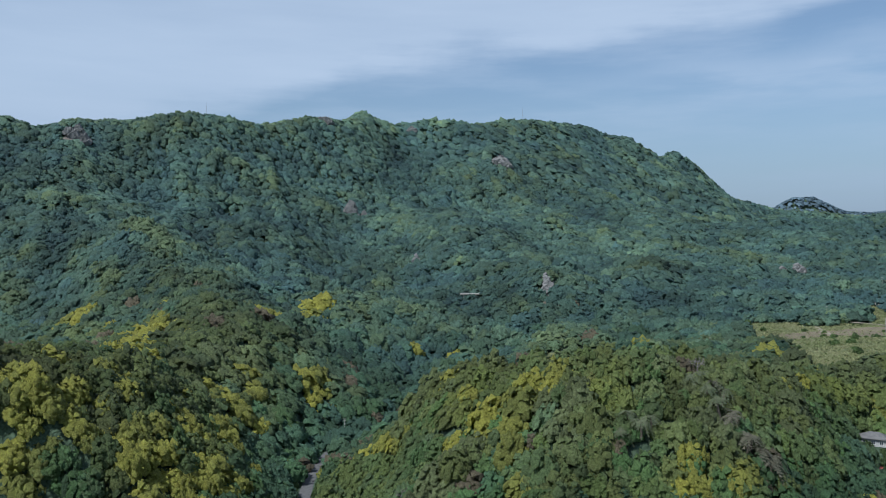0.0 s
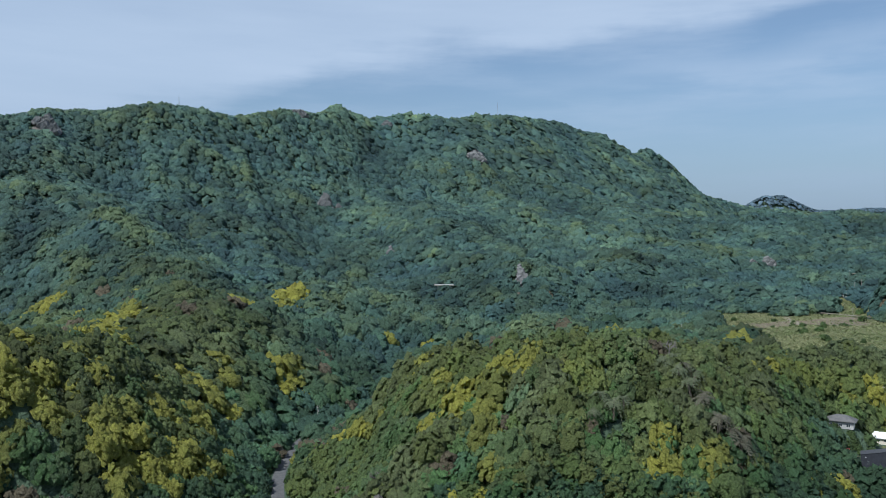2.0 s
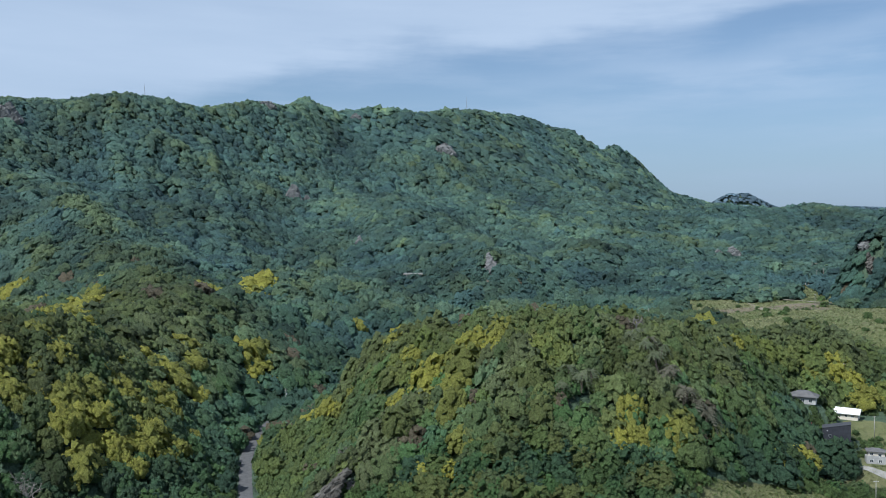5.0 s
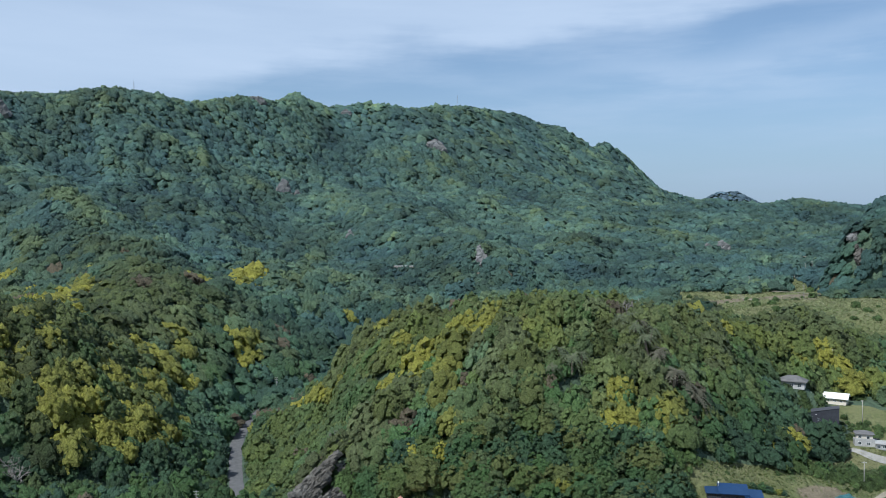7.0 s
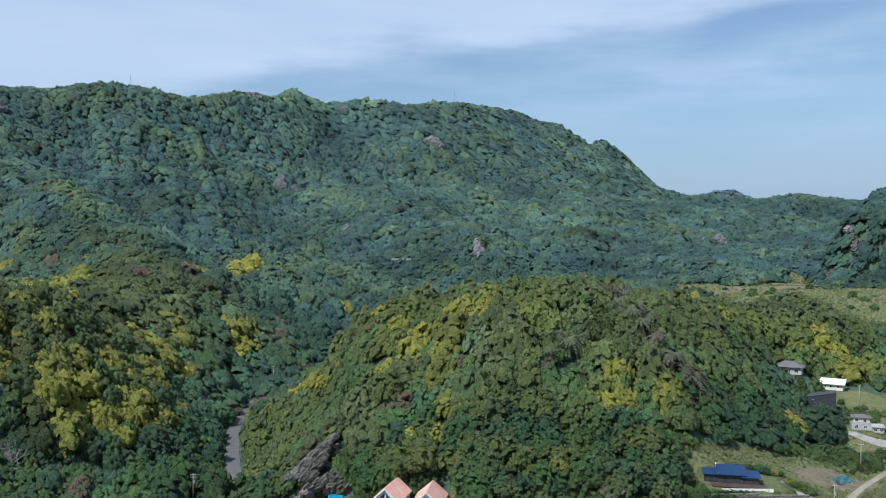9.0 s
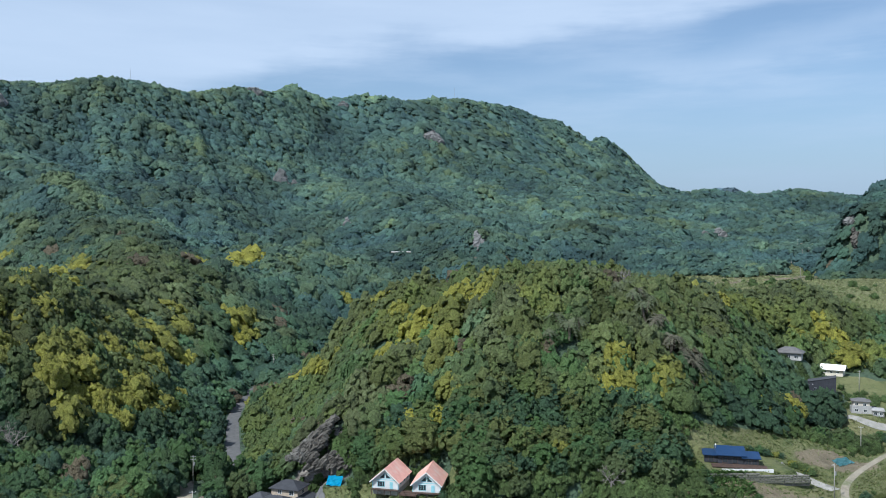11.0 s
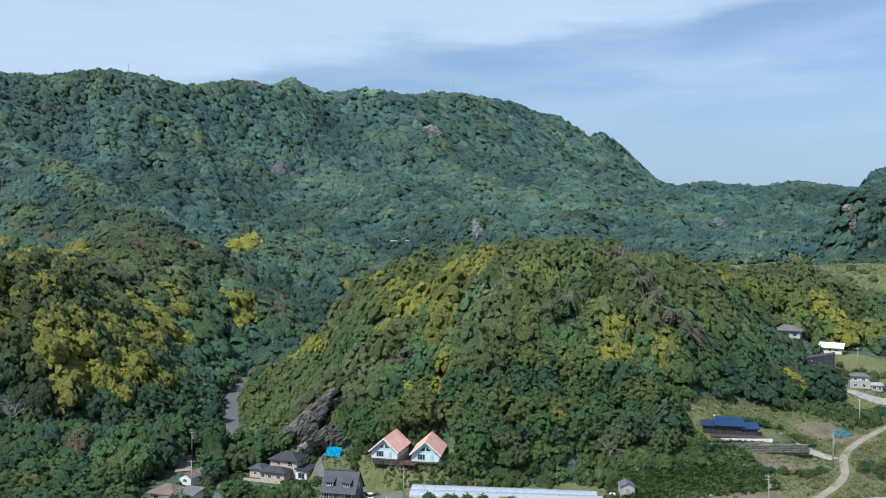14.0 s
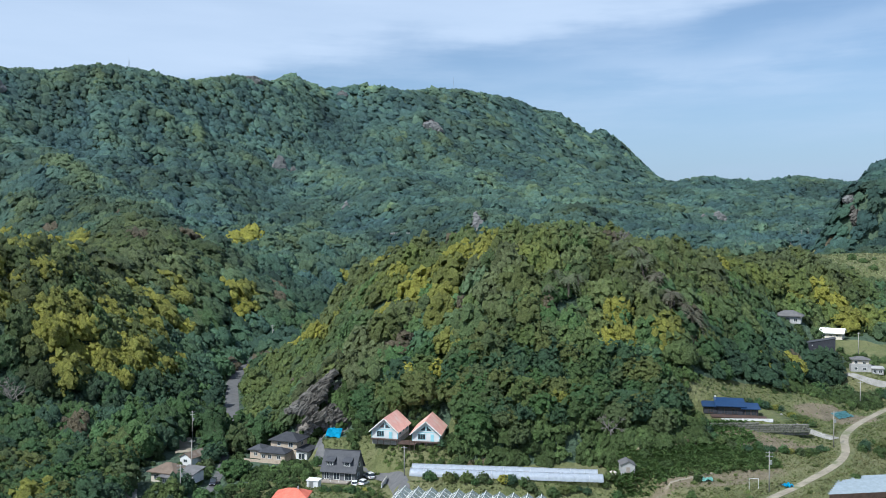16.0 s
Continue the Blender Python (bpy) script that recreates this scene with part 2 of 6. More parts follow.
def lattice(ix, iy, seed):
    n = (ix.astype(np.int64) * 374761393 + iy.astype(np.int64) * 668265263 + seed * 974634541) & 0x7FFFFFFF
    n = ((n ^ (n >> 13)) * 1274126177) & 0x7FFFFFFF
    return ((n ^ (n >> 16)) & 0xFFFF) / 65535.0


def waves(x, y, size, seed):
    """Smooth chance relief, -1 to 1."""
    u, v = x / size, y / size
    iu, iv = np.floor(u), np.floor(v)
    fu, fv = u - iu, v - iv
    fu, fv = fu * fu * (3 - 2 * fu), fv * fv * (3 - 2 * fv)
    a, b = lattice(iu, iv, seed), lattice(iu + 1, iv, seed)
    c, d = lattice(iu, iv + 1, seed), lattice(iu + 1, iv + 1, seed)
    return 2 * ((a + (b - a) * fu) * (1 - fv) + (c + (d - c) * fu) * fv) - 1


def along(x, y, nodes):
    """The distance to a line of nodes, and the nodes' other numbers at the nearest place on it."""
    nodes = np.array(nodes, float)
    best = np.full(x.shape, 1e9)
    values = [np.zeros(x.shape) for _ in range(nodes.shape[1] - 2)]
    for p, q in zip(nodes, nodes[1:]):
        d = q[:2] - p[:2]
        s = np.clip(((x - p[0]) * d[0] + (y - p[1]) * d[1]) / (d @ d), 0, 1)
        dist = np.hypot(x - p[0] - s * d[0], y - p[1] - s * d[1])
        near = dist < best
        best = np.where(near, dist, best)
        for i in range(len(values)):
            values[i] = np.where(near, p[2 + i] + s * (q[2 + i] - p[2 + i]), values[i])
    return best, values


def smooth(v, low, high):
    v = np.clip((v - low) / (high - low), 0, 1)
    return v * v * (3 - 2 * v)


# crest lines: x, y, height, half width
CREST = [(-1500, 900, 270), (-536, 1000, 273), (-503, 1020, 262), (-470, 1050, 276), (-420, 1090, 281), (-352, 1145, 300), (-301, 1171, 297), (-270, 1200, 290), (-208, 1274, 314), (-162, 1339, 317), (-138, 1402, 342), (-94, 1452, 326), (-35, 1498, 342), (17, 1533, 339), (72, 1570, 344), (155, 1640, 366), (299, 1850, 388), (405, 2000, 382)]
CREST_FAR = [(405, 2000, 382, 150), (494, 2071, 354, 130), (560, 2204, 346, 120), (633, 2280, 379, 90), (684, 2318, 358, 110), (775, 2432, 290, 120), (918, 2600, 266, 130), (1082, 2700, 240, 150), (2000, 3000, 200, 200)]
HILL = [(8, 368, 53, 33), (28, 346, 61, 50), (60, 326, 68, 62), (85, 326, 67.5, 61), (108, 332, 63.5, 51), (148, 358, 56.5, 29), (180, 374, 54, 25), (198, 378, 59.5, 22), (220, 388, 52, 19), (240, 396, 42, 18)]
SPURS = [
    [(10, 1140, 168, 60), (25, 1060, 154, 50), (47, 950, 134, 42), (89, 800, 103, 30), (101, 725, 90, 25), (99, 684, 68, 18)],
    [(45, 325, 58, 30), (15, 302, 42, 24), (-10, 281, 24, 16)],
    [(423, 1270, 139, 130), (478, 1155, 157, 120), (545, 1145, 152, 120), (606, 1137, 158, 120), (675, 1121, 149, 120), (894, 1056, 139, 160)],
    [(640, 900, 130, 120), (520, 840, 110, 80), (470, 780, 92, 50)]]
BLUFF = [(384, 605, 110, 33), (406, 616, 118, 46), (440, 640, 130, 55), (560, 720, 140, 90), (800, 760, 130, 120)]
DISTANT = [(1480, 4000, 250, 120), (1690, 4000, 361, 130), (1790, 4000, 365, 130), (1950, 4010, 296, 150), (2090, 4020, 290, 160), (2200, 4000, 306, 180), (2700, 4050, 300, 300)]
LANE = [(-46, 120, -0.5), (-45.5, 226, 0), (-44.6, 237, 0), (-45, 252, 0.6), (-47, 270, 1.3), (-48, 288, 1.9)]
ROAD = [(-47.5, 286, 1.8), (-49, 300, 2.4), (-55, 329, 4), (-62, 371, 5.5), (-63, 400, 7.5), (-58, 430, 10.5), (-50, 452, 14)]
UPPER_ROAD = [(-22, 566, 31), (-12, 573, 32.5), (-3, 579, 34), (4, 584, 35)]
FAR_LANE = [(386, 806, 85), (404, 793, 85), (426, 780, 85)]
FIELD_EDGE = [(310, 626, 60), (320, 606, 61), (331, 586, 63)]
SLAB = [(374, 706, 0), (378, 718, 0), (383, 732, 0)]
TRACK = [(70, 150, 1), (94.7, 196.3, 4.2), (108.2, 204.1, 5.5), (116.8, 208.6, 7.0), (125.4, 214.5, 8.0), (131.9, 220.8, 8.8), (136, 226, 9.4), (137.2, 230.9, 9.9), (143.6, 240.3, 10.6), (154.1, 251, 11), (166.1, 260.9, 11.6), (176, 267.9, 12.5), (205, 280, 15)]
DRIVE = [(-19, 263), (-18.5, 256), (-15.5, 249.8), (-9, 246.6), (-3, 244.4), (2.6, 240.6), (6.0, 234), (8, 222), (9, 190)]
DRIVE_BED = [(*n, z) for n, z in zip(DRIVE, (1.4, 1.5, 1.9, 2.4, 2.4, 1.8, 0.9, 0.3, 0.0))]
# level lots for buildings: x, y, height, half length, half depth
LOTS = [(11, 251, 8.6, 11.5, 5), (-27, 260, 1.3, 11, 8.5), (-8, 238.5, 0.3, 9, 6), (114, 247.5, 15.0, 14, 7.6), (38, 230.5, 3.8, 29, 6.5), (30, 205, 0.0, 45, 12), (-62, 244, 1.2, 8, 9), (-21, 214, -0.4, 14, 7),
        (176, 341, 34.5, 6, 5), (181, 295, 21, 7, 6), (180, 318, 22.5, 8, 5), (200.5, 340, 27.5, 7, 5), (-11.5, 259.5, 8.2, 3.6, 2.6)]
# kept free of trees: x and y ranges
CLEAR = [(-57, -49.5, 236, 262), (-67, -53, 200, 291), (-39, -12, 200, 263), (-20, 24, 222, 251), (166, 181, 320, 345), (170, 215, 284, 318), (186, 218, 314, 347), (97, 136, 200, 262), (11, 36, 706, 735)]


def land(x, y):
    x, y = np.asarray(x, float), np.asarray(y, float)
    cols = np.array([np.interp(y, STEPS, row) for row in FLOOR])
    i = np.clip(np.searchsorted(LINES, x) - 1, 0, len(LINES) - 2)
    s = np.clip((x - LINES[i]) / (LINES[i + 1] - LINES[i]), 0, 1)
    s = s * s * (3 - 2 * s)
    lo = np.take_along_axis(cols, i[None], 0)[0]
    hi = np.take_along_axis(cols, (i + 1)[None], 0)[0]
    base = lo + (hi - lo) * s
    open_land = smooth(x, 100, 150) * (1 - smooth(y, 900, 1060)) * (1 - 0.25 * smooth(y, 640, 760))
    wild = smooth(y, 400, 560) * (1 - open_land)
    upland = cubic(UPLAND, np.interp(y, DEPTHS, np.arange(len(DEPTHS))), np.interp(x / np.maximum(y, 1), FAN, np.arange(len(FAN))))
    ridge = np.array([n[:3] for n in CREST + CREST_FAR[1:]], float)
    crest_y, crest_z = np.interp(x, ridge[:, 0], ridge[:, 1]), np.interp(x, ridge[:, 0], ridge[:, 2])
    behind = y - crest_y
    upland = np.minimum(upland, crest_z - 5 - 0.5 * np.maximum(behind, 0) - 0.10 * np.maximum(-behind, 0))
    share = np.maximum(smooth(y, 415, 470), smooth(-x, 66, 84) * smooth(y, 284, 304))
    base = base + (np.maximum(upland, 0) - base) * share
    # minor ribs and gullies of the slopes
    steep = smooth(y, 620, 900)
    base = base + wild * ((10 + 12 * steep) * (0.33 - np.abs(waves(x + 0.35 * y, 0.45 * y, 88, 1))) + (6 + 4 * steep) * (0.33 - np.abs(waves(x + 0.3 * y, 0.6 * y, 41, 2)))) + smooth(y, 250, 300) * 1.6 * waves(x, y, 28, 3)
    top = base
    warp = wild * (9 * waves(x, y, 110, 5) + 6 * waves(x, y, 50, 6))
    d, (z,) = along(x, y, [n[:3] for n in CREST])
    top = np.maximum(top, base + (z - base) * np.exp(-(d / 42) ** 1.4))
    d, (z, w) = along(x, y, CREST_FAR)
    h = base + (z - base) * np.exp(-(np.sqrt(d * d + 24 ** 2) - 24) / w) * (1 - smooth(d, 600, 880))
    h = h + 26 * (0.42 - np.abs(waves(x + 0.4 * y, 0.3 * y, 110, 8))) * smooth(d, 12, 110) * smooth(h - base, 2, 60)
    top = np.maximum(top, h)
    for nodes, power in [(HILL, 2.2), (BLUFF, 4.2), (DISTANT, 2.0)] + [(n, 1.6) for n in SPURS]:
        d, (z, w) = along(x, y, nodes)
        d = np.maximum(d + 0.35 * warp * smooth(d, 5, 60), 0)
        h = base + (z - base) * np.exp(-(d / w) ** power)
        k = 5.0
        join = np.clip(k - np.abs(top - h), 0, k) ** 2 / (4 * k) * smooth(h - base, 1, 8) * smooth(top - base, 1, 8)
        top = np.maximum(top, h) + join
    for nodes, half in ((ROAD, 3.6), (LANE, 2.0), (UPPER_ROAD, 3.0), (TRACK, 2.0), (DRIVE_BED, 2.6)):
        d, (z,) = along(x, y, nodes)
        top = top + (z - top) * (1 - smooth(d, half, half + (9 if nodes is not DRIVE_BED else 4)))
    for lx, ly, z, hx, hy in LOTS:
        d = np.hypot(np.maximum(np.abs(x - lx) - hx, 0), np.maximum(np.abs(y - ly) - hy, 0))
        top = top + (z - top) * (1 - smooth(d, 0, 1.6 if z == 15.0 else 3.5 if z == 8.6 else 7 if z > 20 else 5))
    return top


def z_at(x, y):
    return float(land(np.array([x]), np.array([y]))[0])


def meadow(x, y):
    """Open grassland: the plateau behind the hill, the slope beside it and the gardens at its foot."""
    edge = 14 * waves(x, y, 40, 11) + 7 * waves(x, y, 15, 12)
    plateau = smooth(np.minimum.reduce([x - 200 + edge, y - 420 + edge, 628 - y + edge - 0.10 * (x - 200), 324 - x + 0.6 * edge]), -4, 4)
    strip = smooth(np.minimum.reduce([x - 60 + edge, 112 - x + edge, y - 500, 520 - y]), -4, 4)
    slope = np.maximum(smooth(np.minimum.reduce([x - 182 - 0.34 * (y - 300) + 0.6 * edge, y - 272, 334 - y + 0.5 * edge, 340 - x]), -4, 4), smooth(np.minimum.reduce([x - 200 + edge, y - 402 + 0.5 * edge, 440 - y, 340 - x]), -4, 4))
    foot = np.maximum(smooth(np.minimum.reduce([x - 95 + 0.5 * edge, 257 - y + 0.5 * edge + 0.5 * (x - 100)]), -3, 3), smooth(np.minimum.reduce([235.5 - y + 0.2 * edge, x + 40, 1e3 - y]), -3, 3))
    yard = smooth(np.minimum.reduce([x + 26, 26 - x, y - 238, 257 - y - 0.1 * np.maximum(x, 0)]), -2, 2)
    terrace = smooth(12 + 0.35 * edge - along(x, y, [(328, 610, 0), (366, 700, 0)])[0], -3, 3)
    return np.clip(np.maximum.reduce([plateau, strip * 0.8, slope, foot, yard, terrace]), 0, 1)


def tri_mesh(name, verts, tris, mat, smooth_faces=False):
    me = bpy.data.meshes.new(name)
    me.vertices.add(len(verts))
    me.vertices.foreach_set("co", np.ascontiguousarray(verts, np.float32).ravel())
    me.loops.add(tris.size)
    me.loops.foreach_set("vertex_index", np.ascontiguousarray(tris, np.int32).ravel())
    n = tris.shape[1]
    me.polygons.add(len(tris))
    me.polygons.foreach_set("loop_start", np.arange(0, tris.size, n, dtype=np.int32))
    me.polygons.foreach_set("use_smooth", np.full(len(tris), smooth_faces))
    me.materials.append(mat)
    me.update(calc_edges=True)
    return me


def colour_layer(me, name, rgb):
    layer = me.attributes.new(name, "FLOAT_COLOR", "POINT")
    layer.data.foreach_set("color", np.hstack([rgb, np.ones((len(rgb), 1))]).astype(np.float32).ravel())


def bare_soil(x, y):
    bare = np.zeros(len(x))
    for bx, by, rx, ry, v in SOIL:
        bare = np.maximum(bare, v * (1 - smooth(np.hypot((x - bx) / rx, (y - by) / ry), 0.6, 1.2)))
    return bare


def build_ground():
    def spread(*runs):
        return np.unique(np.concatenate([np.arange(a, b, s) for a, b, s in runs]))
    xs = spread((-4800, -1200, 300), (-1200, -500, 20), (-500, -160, 6), (-160, 240, 2.5), (240, 640, 6), (640, 1300, 20), (1300, 4801, 100))
    ys = spread((-4800, 100, 350), (100, 200, 10), (200, 300, 2), (300, 430, 3), (430, 760, 5), (760, 1600, 10), (1600, 2800, 30), (2800, 4801, 60))
    gx, gy = np.meshgrid(xs, ys)
    gz = land(gx, gy)
    # under the far woods the soil lies well below the crowns
    gz = gz - 3.0 * smooth(gy, 440, 560) * (1 - np.clip(2 * meadow(gx, gy), 0, 1)) * (along(gx, gy, UPPER_ROAD)[0] > 12)
    verts = np.stack([gx, gy, gz], -1).reshape(-1, 3)
    nx = len(xs)
    i = (np.arange(len(ys) - 1)[:, None] * nx + np.arange(nx - 1)[None]).ravel()
    quads = np.stack([i, i + 1, i + nx + 1, i + nx], 1)
    me = tri_mesh("ground", verts, quads, ground_mat, True)
    px, py = verts[:, 0], verts[:, 1]
    grass = meadow(px, py)
    bare = bare_soil(px, py)
    rock = np.zeros(len(px))
    for bx, by, r in CLIFFS:
        rock = np.maximum(rock, 1 - smooth(np.hypot(px - bx, py - by) / r, 0.5, 1.1))
    colour_layer(me, "cover", np.stack([grass, bare, rock], 1))
    return tagged(new("ground", me), "green mountainous land with meadows and forest floor", "ground", kind="structure")


SOIL = [(258, 530, 95, 110, 0.25), (272, 562, 50, 36, 0.75), (118, 231, 18, 4, 0.7), (150, 257, 17, 7, 0.75), (268, 560, 26, 40, 0.5), (310, 586, 34, 9, 0.95), (92, 215, 26, 7, 0.6), (310, 520, 50, 14, 0.5), (36, 231, 34, 2.5, 0.75), (112, 236, 16, 3, 0.6), (172, 326, 9, 4, 0.7), (-62, 279, 4, 5, 0.6), (160, 240, 5, 4, 0.6)]
CLIFFS = [(-16, 269, 12), (90, 698, 15), (-119, 1086, 17), (361, 835, 10), (97, 1362, 20), (-447, 1008, 20), (378, 718, 8), (90, 664, 13), (361, 606, 7), (359, 589, 5)]
ground = build_ground()


def strip(name, nodes, half, mat, lift, label, category):
    """A paved or trodden way laid along its centre line."""
    p = np.array(nodes, float)
    s = np.concatenate([[0], np.cumsum(np.hypot(*np.diff(p[:, :2], axis=0).T))])
    fine = np.arange(0, s[-1], 3.0)
    cx, cy = np.interp(fine, s, p[:, 0]), np.interp(fine, s, p[:, 1])
    for _ in range(4):
        cx[1:-1], cy[1:-1] = (cx[:-2] + 2 * cx[1:-1] + cx[2:]) / 4, (cy[:-2] + 2 * cy[1:-1] + cy[2:]) / 4
    tx, ty = np.gradient(cx), np.gradient(cy)
    ln = np.hypot(tx, ty)
    rows = []
    cross = np.linspace(-1, 1, 5)
    for k in cross:
        wob = half * k * (1 + 0.05 * waves(fine, fine * 0, 9, 21))
        x, y = cx + ty / ln * wob, cy - tx / ln * wob
        rows.append(np.stack([x, y, land(x, y) + lift - 0.05 * k * k], 1))
    verts = np.stack(rows, 1).reshape(-1, 3)
    n = len(cross)
    i = (np.arange(len(fine) - 1)[:, None] * n + np.arange(n - 1)[None]).ravel()
    me = tri_mesh(name, verts, np.stack([i, i + 1, i + n + 1, i + n], 1), mat, True)
    return tagged(new(name, me), label, category, kind="structure")


strip("lane", LANE, 1.25, asphalt, 0.14, "narrow grey asphalt lane between shrubs", "lane")
strip("road", ROAD, 2.65, asphalt, 0.12, "grey asphalt road that winds up the wooded valley", "road")
concrete = surface("weathered concrete", (0.25, 0.24, 0.215), (0.36, 0.35, 0.32), 0.5, 0.85, fine=16, c=(0.19, 0.185, 0.16))
strip("upper_road", UPPER_ROAD, 2.6, asphalt, 0.12, "bend of the asphalt road among dense trees", "road")
strip("driveway", [(*n, 0) for n in DRIVE], 2.3, asphalt, 0.30, "grey asphalt driveway between the houses", "driveway")
strip("concrete_drive", [(128, 249.5, 0), (133, 246, 0), (136.5, 240, 0), (138, 233, 0)], 1.9, concrete, 0.28, "pale concrete ramp beside the stone wall", "driveway")
strip("concrete_lane", [(163, 294, 0), (171, 289.5, 0), (177, 286, 0), (184, 284.3, 0), (206, 281.5, 0)], 1.0, concrete, 0.30, "pale concrete lane below the white house", "lane")
strip("field_path", [(282, 640, 0), (272, 596, 0), (262, 545, 0), (268, 526, 0), (300, 520, 0), (340, 520, 0)], 1.8, dirt, 0.12, "pale dirt path across the dry meadow", "path")
strip("far_lane", FAR_LANE, 1.8, dirt, 0.3, "pale lane across the far slope", "lane")
strip("field_terrace", FIELD_EDGE, 2.4, dirt, 0.3, "bare pale terrace at the edge of the meadow", "field")
strip("slope_pavement", SLAB, 3.2, concrete, 0.25, "pale concrete slab on the far slope", "pavement")
strip("ramp_lane", [(-60, 205, 0), (-63, 220, 0), (-66, 233, 0), (-68, 238, 0)], 1.7, concrete, 0.30, "worn concrete lane beside the brown house", "lane")
strip("parking_lot", [(-60, 268, 0), (-61.5, 277, 0), (-63, 286, 0)], 2.4, dirt, 0.30, "worn pale parking lot beside the valley road", "pavement")
strip("dirt_track", TRACK, 1.1, dirt, 0.16, "pale dirt track between the fields", "track")

# ---- trees ----
rng = np.random.default_rng(7)
ICO = [(0, 0, 1)] + [(0.894 * math.cos(a), 0.894 * math.sin(a), 0.447) for a in np.arange(5) * math.tau / 5] + [(0.894 * math.cos(a + 0.628), 0.894 * math.sin(a + 0.628), -0.447) for a in np.arange(5) * math.tau / 5]
ICO_FACES = [(0, i + 1, (i + 1) % 5 + 1) for i in range(5)] + [(i + 1, i + 6, (i + 1) % 5 + 1) for i in range(5)] + [((i + 1) % 5 + 1, i + 6, (i + 1) % 5 + 6) for i in range(5)]


def crown(clumps, tufts, size, r, height=0.36):
    """The crown of a tree about 1 m across: an uneven dome of small leafy clumps round a core, with loose tufts of leaves between. Returns corners and triangles."""
    core = np.array(ICO) * np.array([0.40, 0.40, height * 0.92]) * r.uniform(0.80, 1.05, (11, 1))
    verts, tris, count = [core], [np.array(ICO_FACES)], 11
    lean, lumpy = r.uniform(-0.07, 0.07, 2), r.uniform(0, 6, 3)

    def dome(h, a):
        wide = 1 + 0.13 * math.sin(2 * a + lumpy[0]) + 0.10 * math.sin(3 * a + lumpy[1]) + 0.06 * math.sin(5 * a + lumpy[2])
        out = math.sqrt(max(0, 1 - h * h))
        d = np.array([out * math.cos(a), out * math.sin(a), h])
        return d, np.array([0.44 * wide * d[0] + lean[0] * h, 0.44 * wide * d[1] + lean[1] * h, height * wide * h])
    fan = [(0, k + 1, (k + 1) % 5 + 1) for k in range(5)]
    for i in range(clumps):
        d, at = dome(1 - 1.12 * (i + 0.5) / clumps, i * 2.4 + r.uniform(-0.5, 0.5))
        at = at * r.uniform(0.84, 1.08)
        rad = 0.74 * r.uniform(0.6, 1.35) / math.sqrt(clumps)
        n = Vector(d * 0.75 + np.array([0, 0, 0.55]) + r.normal(size=3) * 0.25).normalized()
        turn = np.array(n.to_track_quat("Z", "Y").to_matrix())
        ring = [(rad * f * math.cos(a), rad * f * math.sin(a), rad * z) for a, f, z in zip(np.arange(5) * 1.2566 + r.uniform(0, 6), r.uniform(0.75, 1.25, 5), r.uniform(-0.75, -0.25, 5))]
        verts.append(np.array([(rad * r.uniform(-0.25, 0.25), rad * r.uniform(-0.25, 0.25), rad * r.uniform(0.40, 0.80))] + ring) @ turn.T + at)
        tris.append(np.array(fan) + count)
        count += 6
    for _ in range(tufts):
        d, at = dome(r.uniform(-0.1, 1), r.uniform(0, math.tau))
        at = at * r.uniform(0.98, 1.16)
        n = 0.6 * d + r.normal(size=3) * 0.36 + np.array([0, 0, 0.6])
        u = np.cross(n, r.normal(size=3))
        u /= np.linalg.norm(u)
        v = np.cross(n / np.linalg.norm(n), u)
        s = size * r.uniform(0.6, 1.3)
        verts.append(np.array([at - u * s, at + u * s + v * s * 0.3, at - v * s * 0.9]))
        tris.append(np.array([(0, 1, 2)]) + count)
        count += 3
    return np.vstack(verts), np.vstack(tris)


def trunk_shape(sides=3, limbs=0, r=None):
    """A tapered trunk below the crown, with a few limbs."""
    verts, tris = [], []
    runs = [((0, 0, -0.55), (0.02, 0.01, 0.12), 0.035, 0.016)]
    for i in range(limbs):
        a = i * math.tau / limbs + r.uniform(-0.4, 0.4)
        runs.append(((0.01, 0, -0.15 + 0.04 * i), (0.27 * math.cos(a), 0.27 * math.sin(a), 0.10 + r.uniform(-0.03, 0.05)), 0.016, 0.006))
    count = 0
    for p, q, ra, rb in runs:
        for end, rad in ((p, ra), (q, rb)):
            for k in range(sides):
                a = k * math.tau / sides
                verts.append((end[0] + rad * math.cos(a), end[1] + rad * math.sin(a), end[2]))
        for k in range(sides):
            l = (k + 1) % sides
            tris += [(count + k, count + l, count + sides + l), (count + k, count + sides + l, count + sides + k)]
        count += 2 * sides
    return np.array(verts), np.array(tris)


shape_rng = np.random.default_rng(3)
NEAR = [crown(k, 36, 0.036, shape_rng, t) for k, t in ((42, 0.38), (50, 0.42), (36, 0.34), (46, 0.46), (34, 0.38), (48, 0.42))]
MID = [crown(k, 4, 0.05, shape_rng, t) for k, t in ((18, 0.36), (21, 0.40), (16, 0.34), (22, 0.44), (19, 0.38), (20, 0.42))]
FAR = [crown(k, 0, 0.07, shape_rng, t) for k, t in ((7, 0.36), (8, 0.40), (6, 0.34), (9, 0.42), (7, 0.38), (8, 0.32))]
DIM = [crown(k, 0, 0.10, shape_rng, 0.36) for k in (4, 5, 3, 4, 3, 5)]


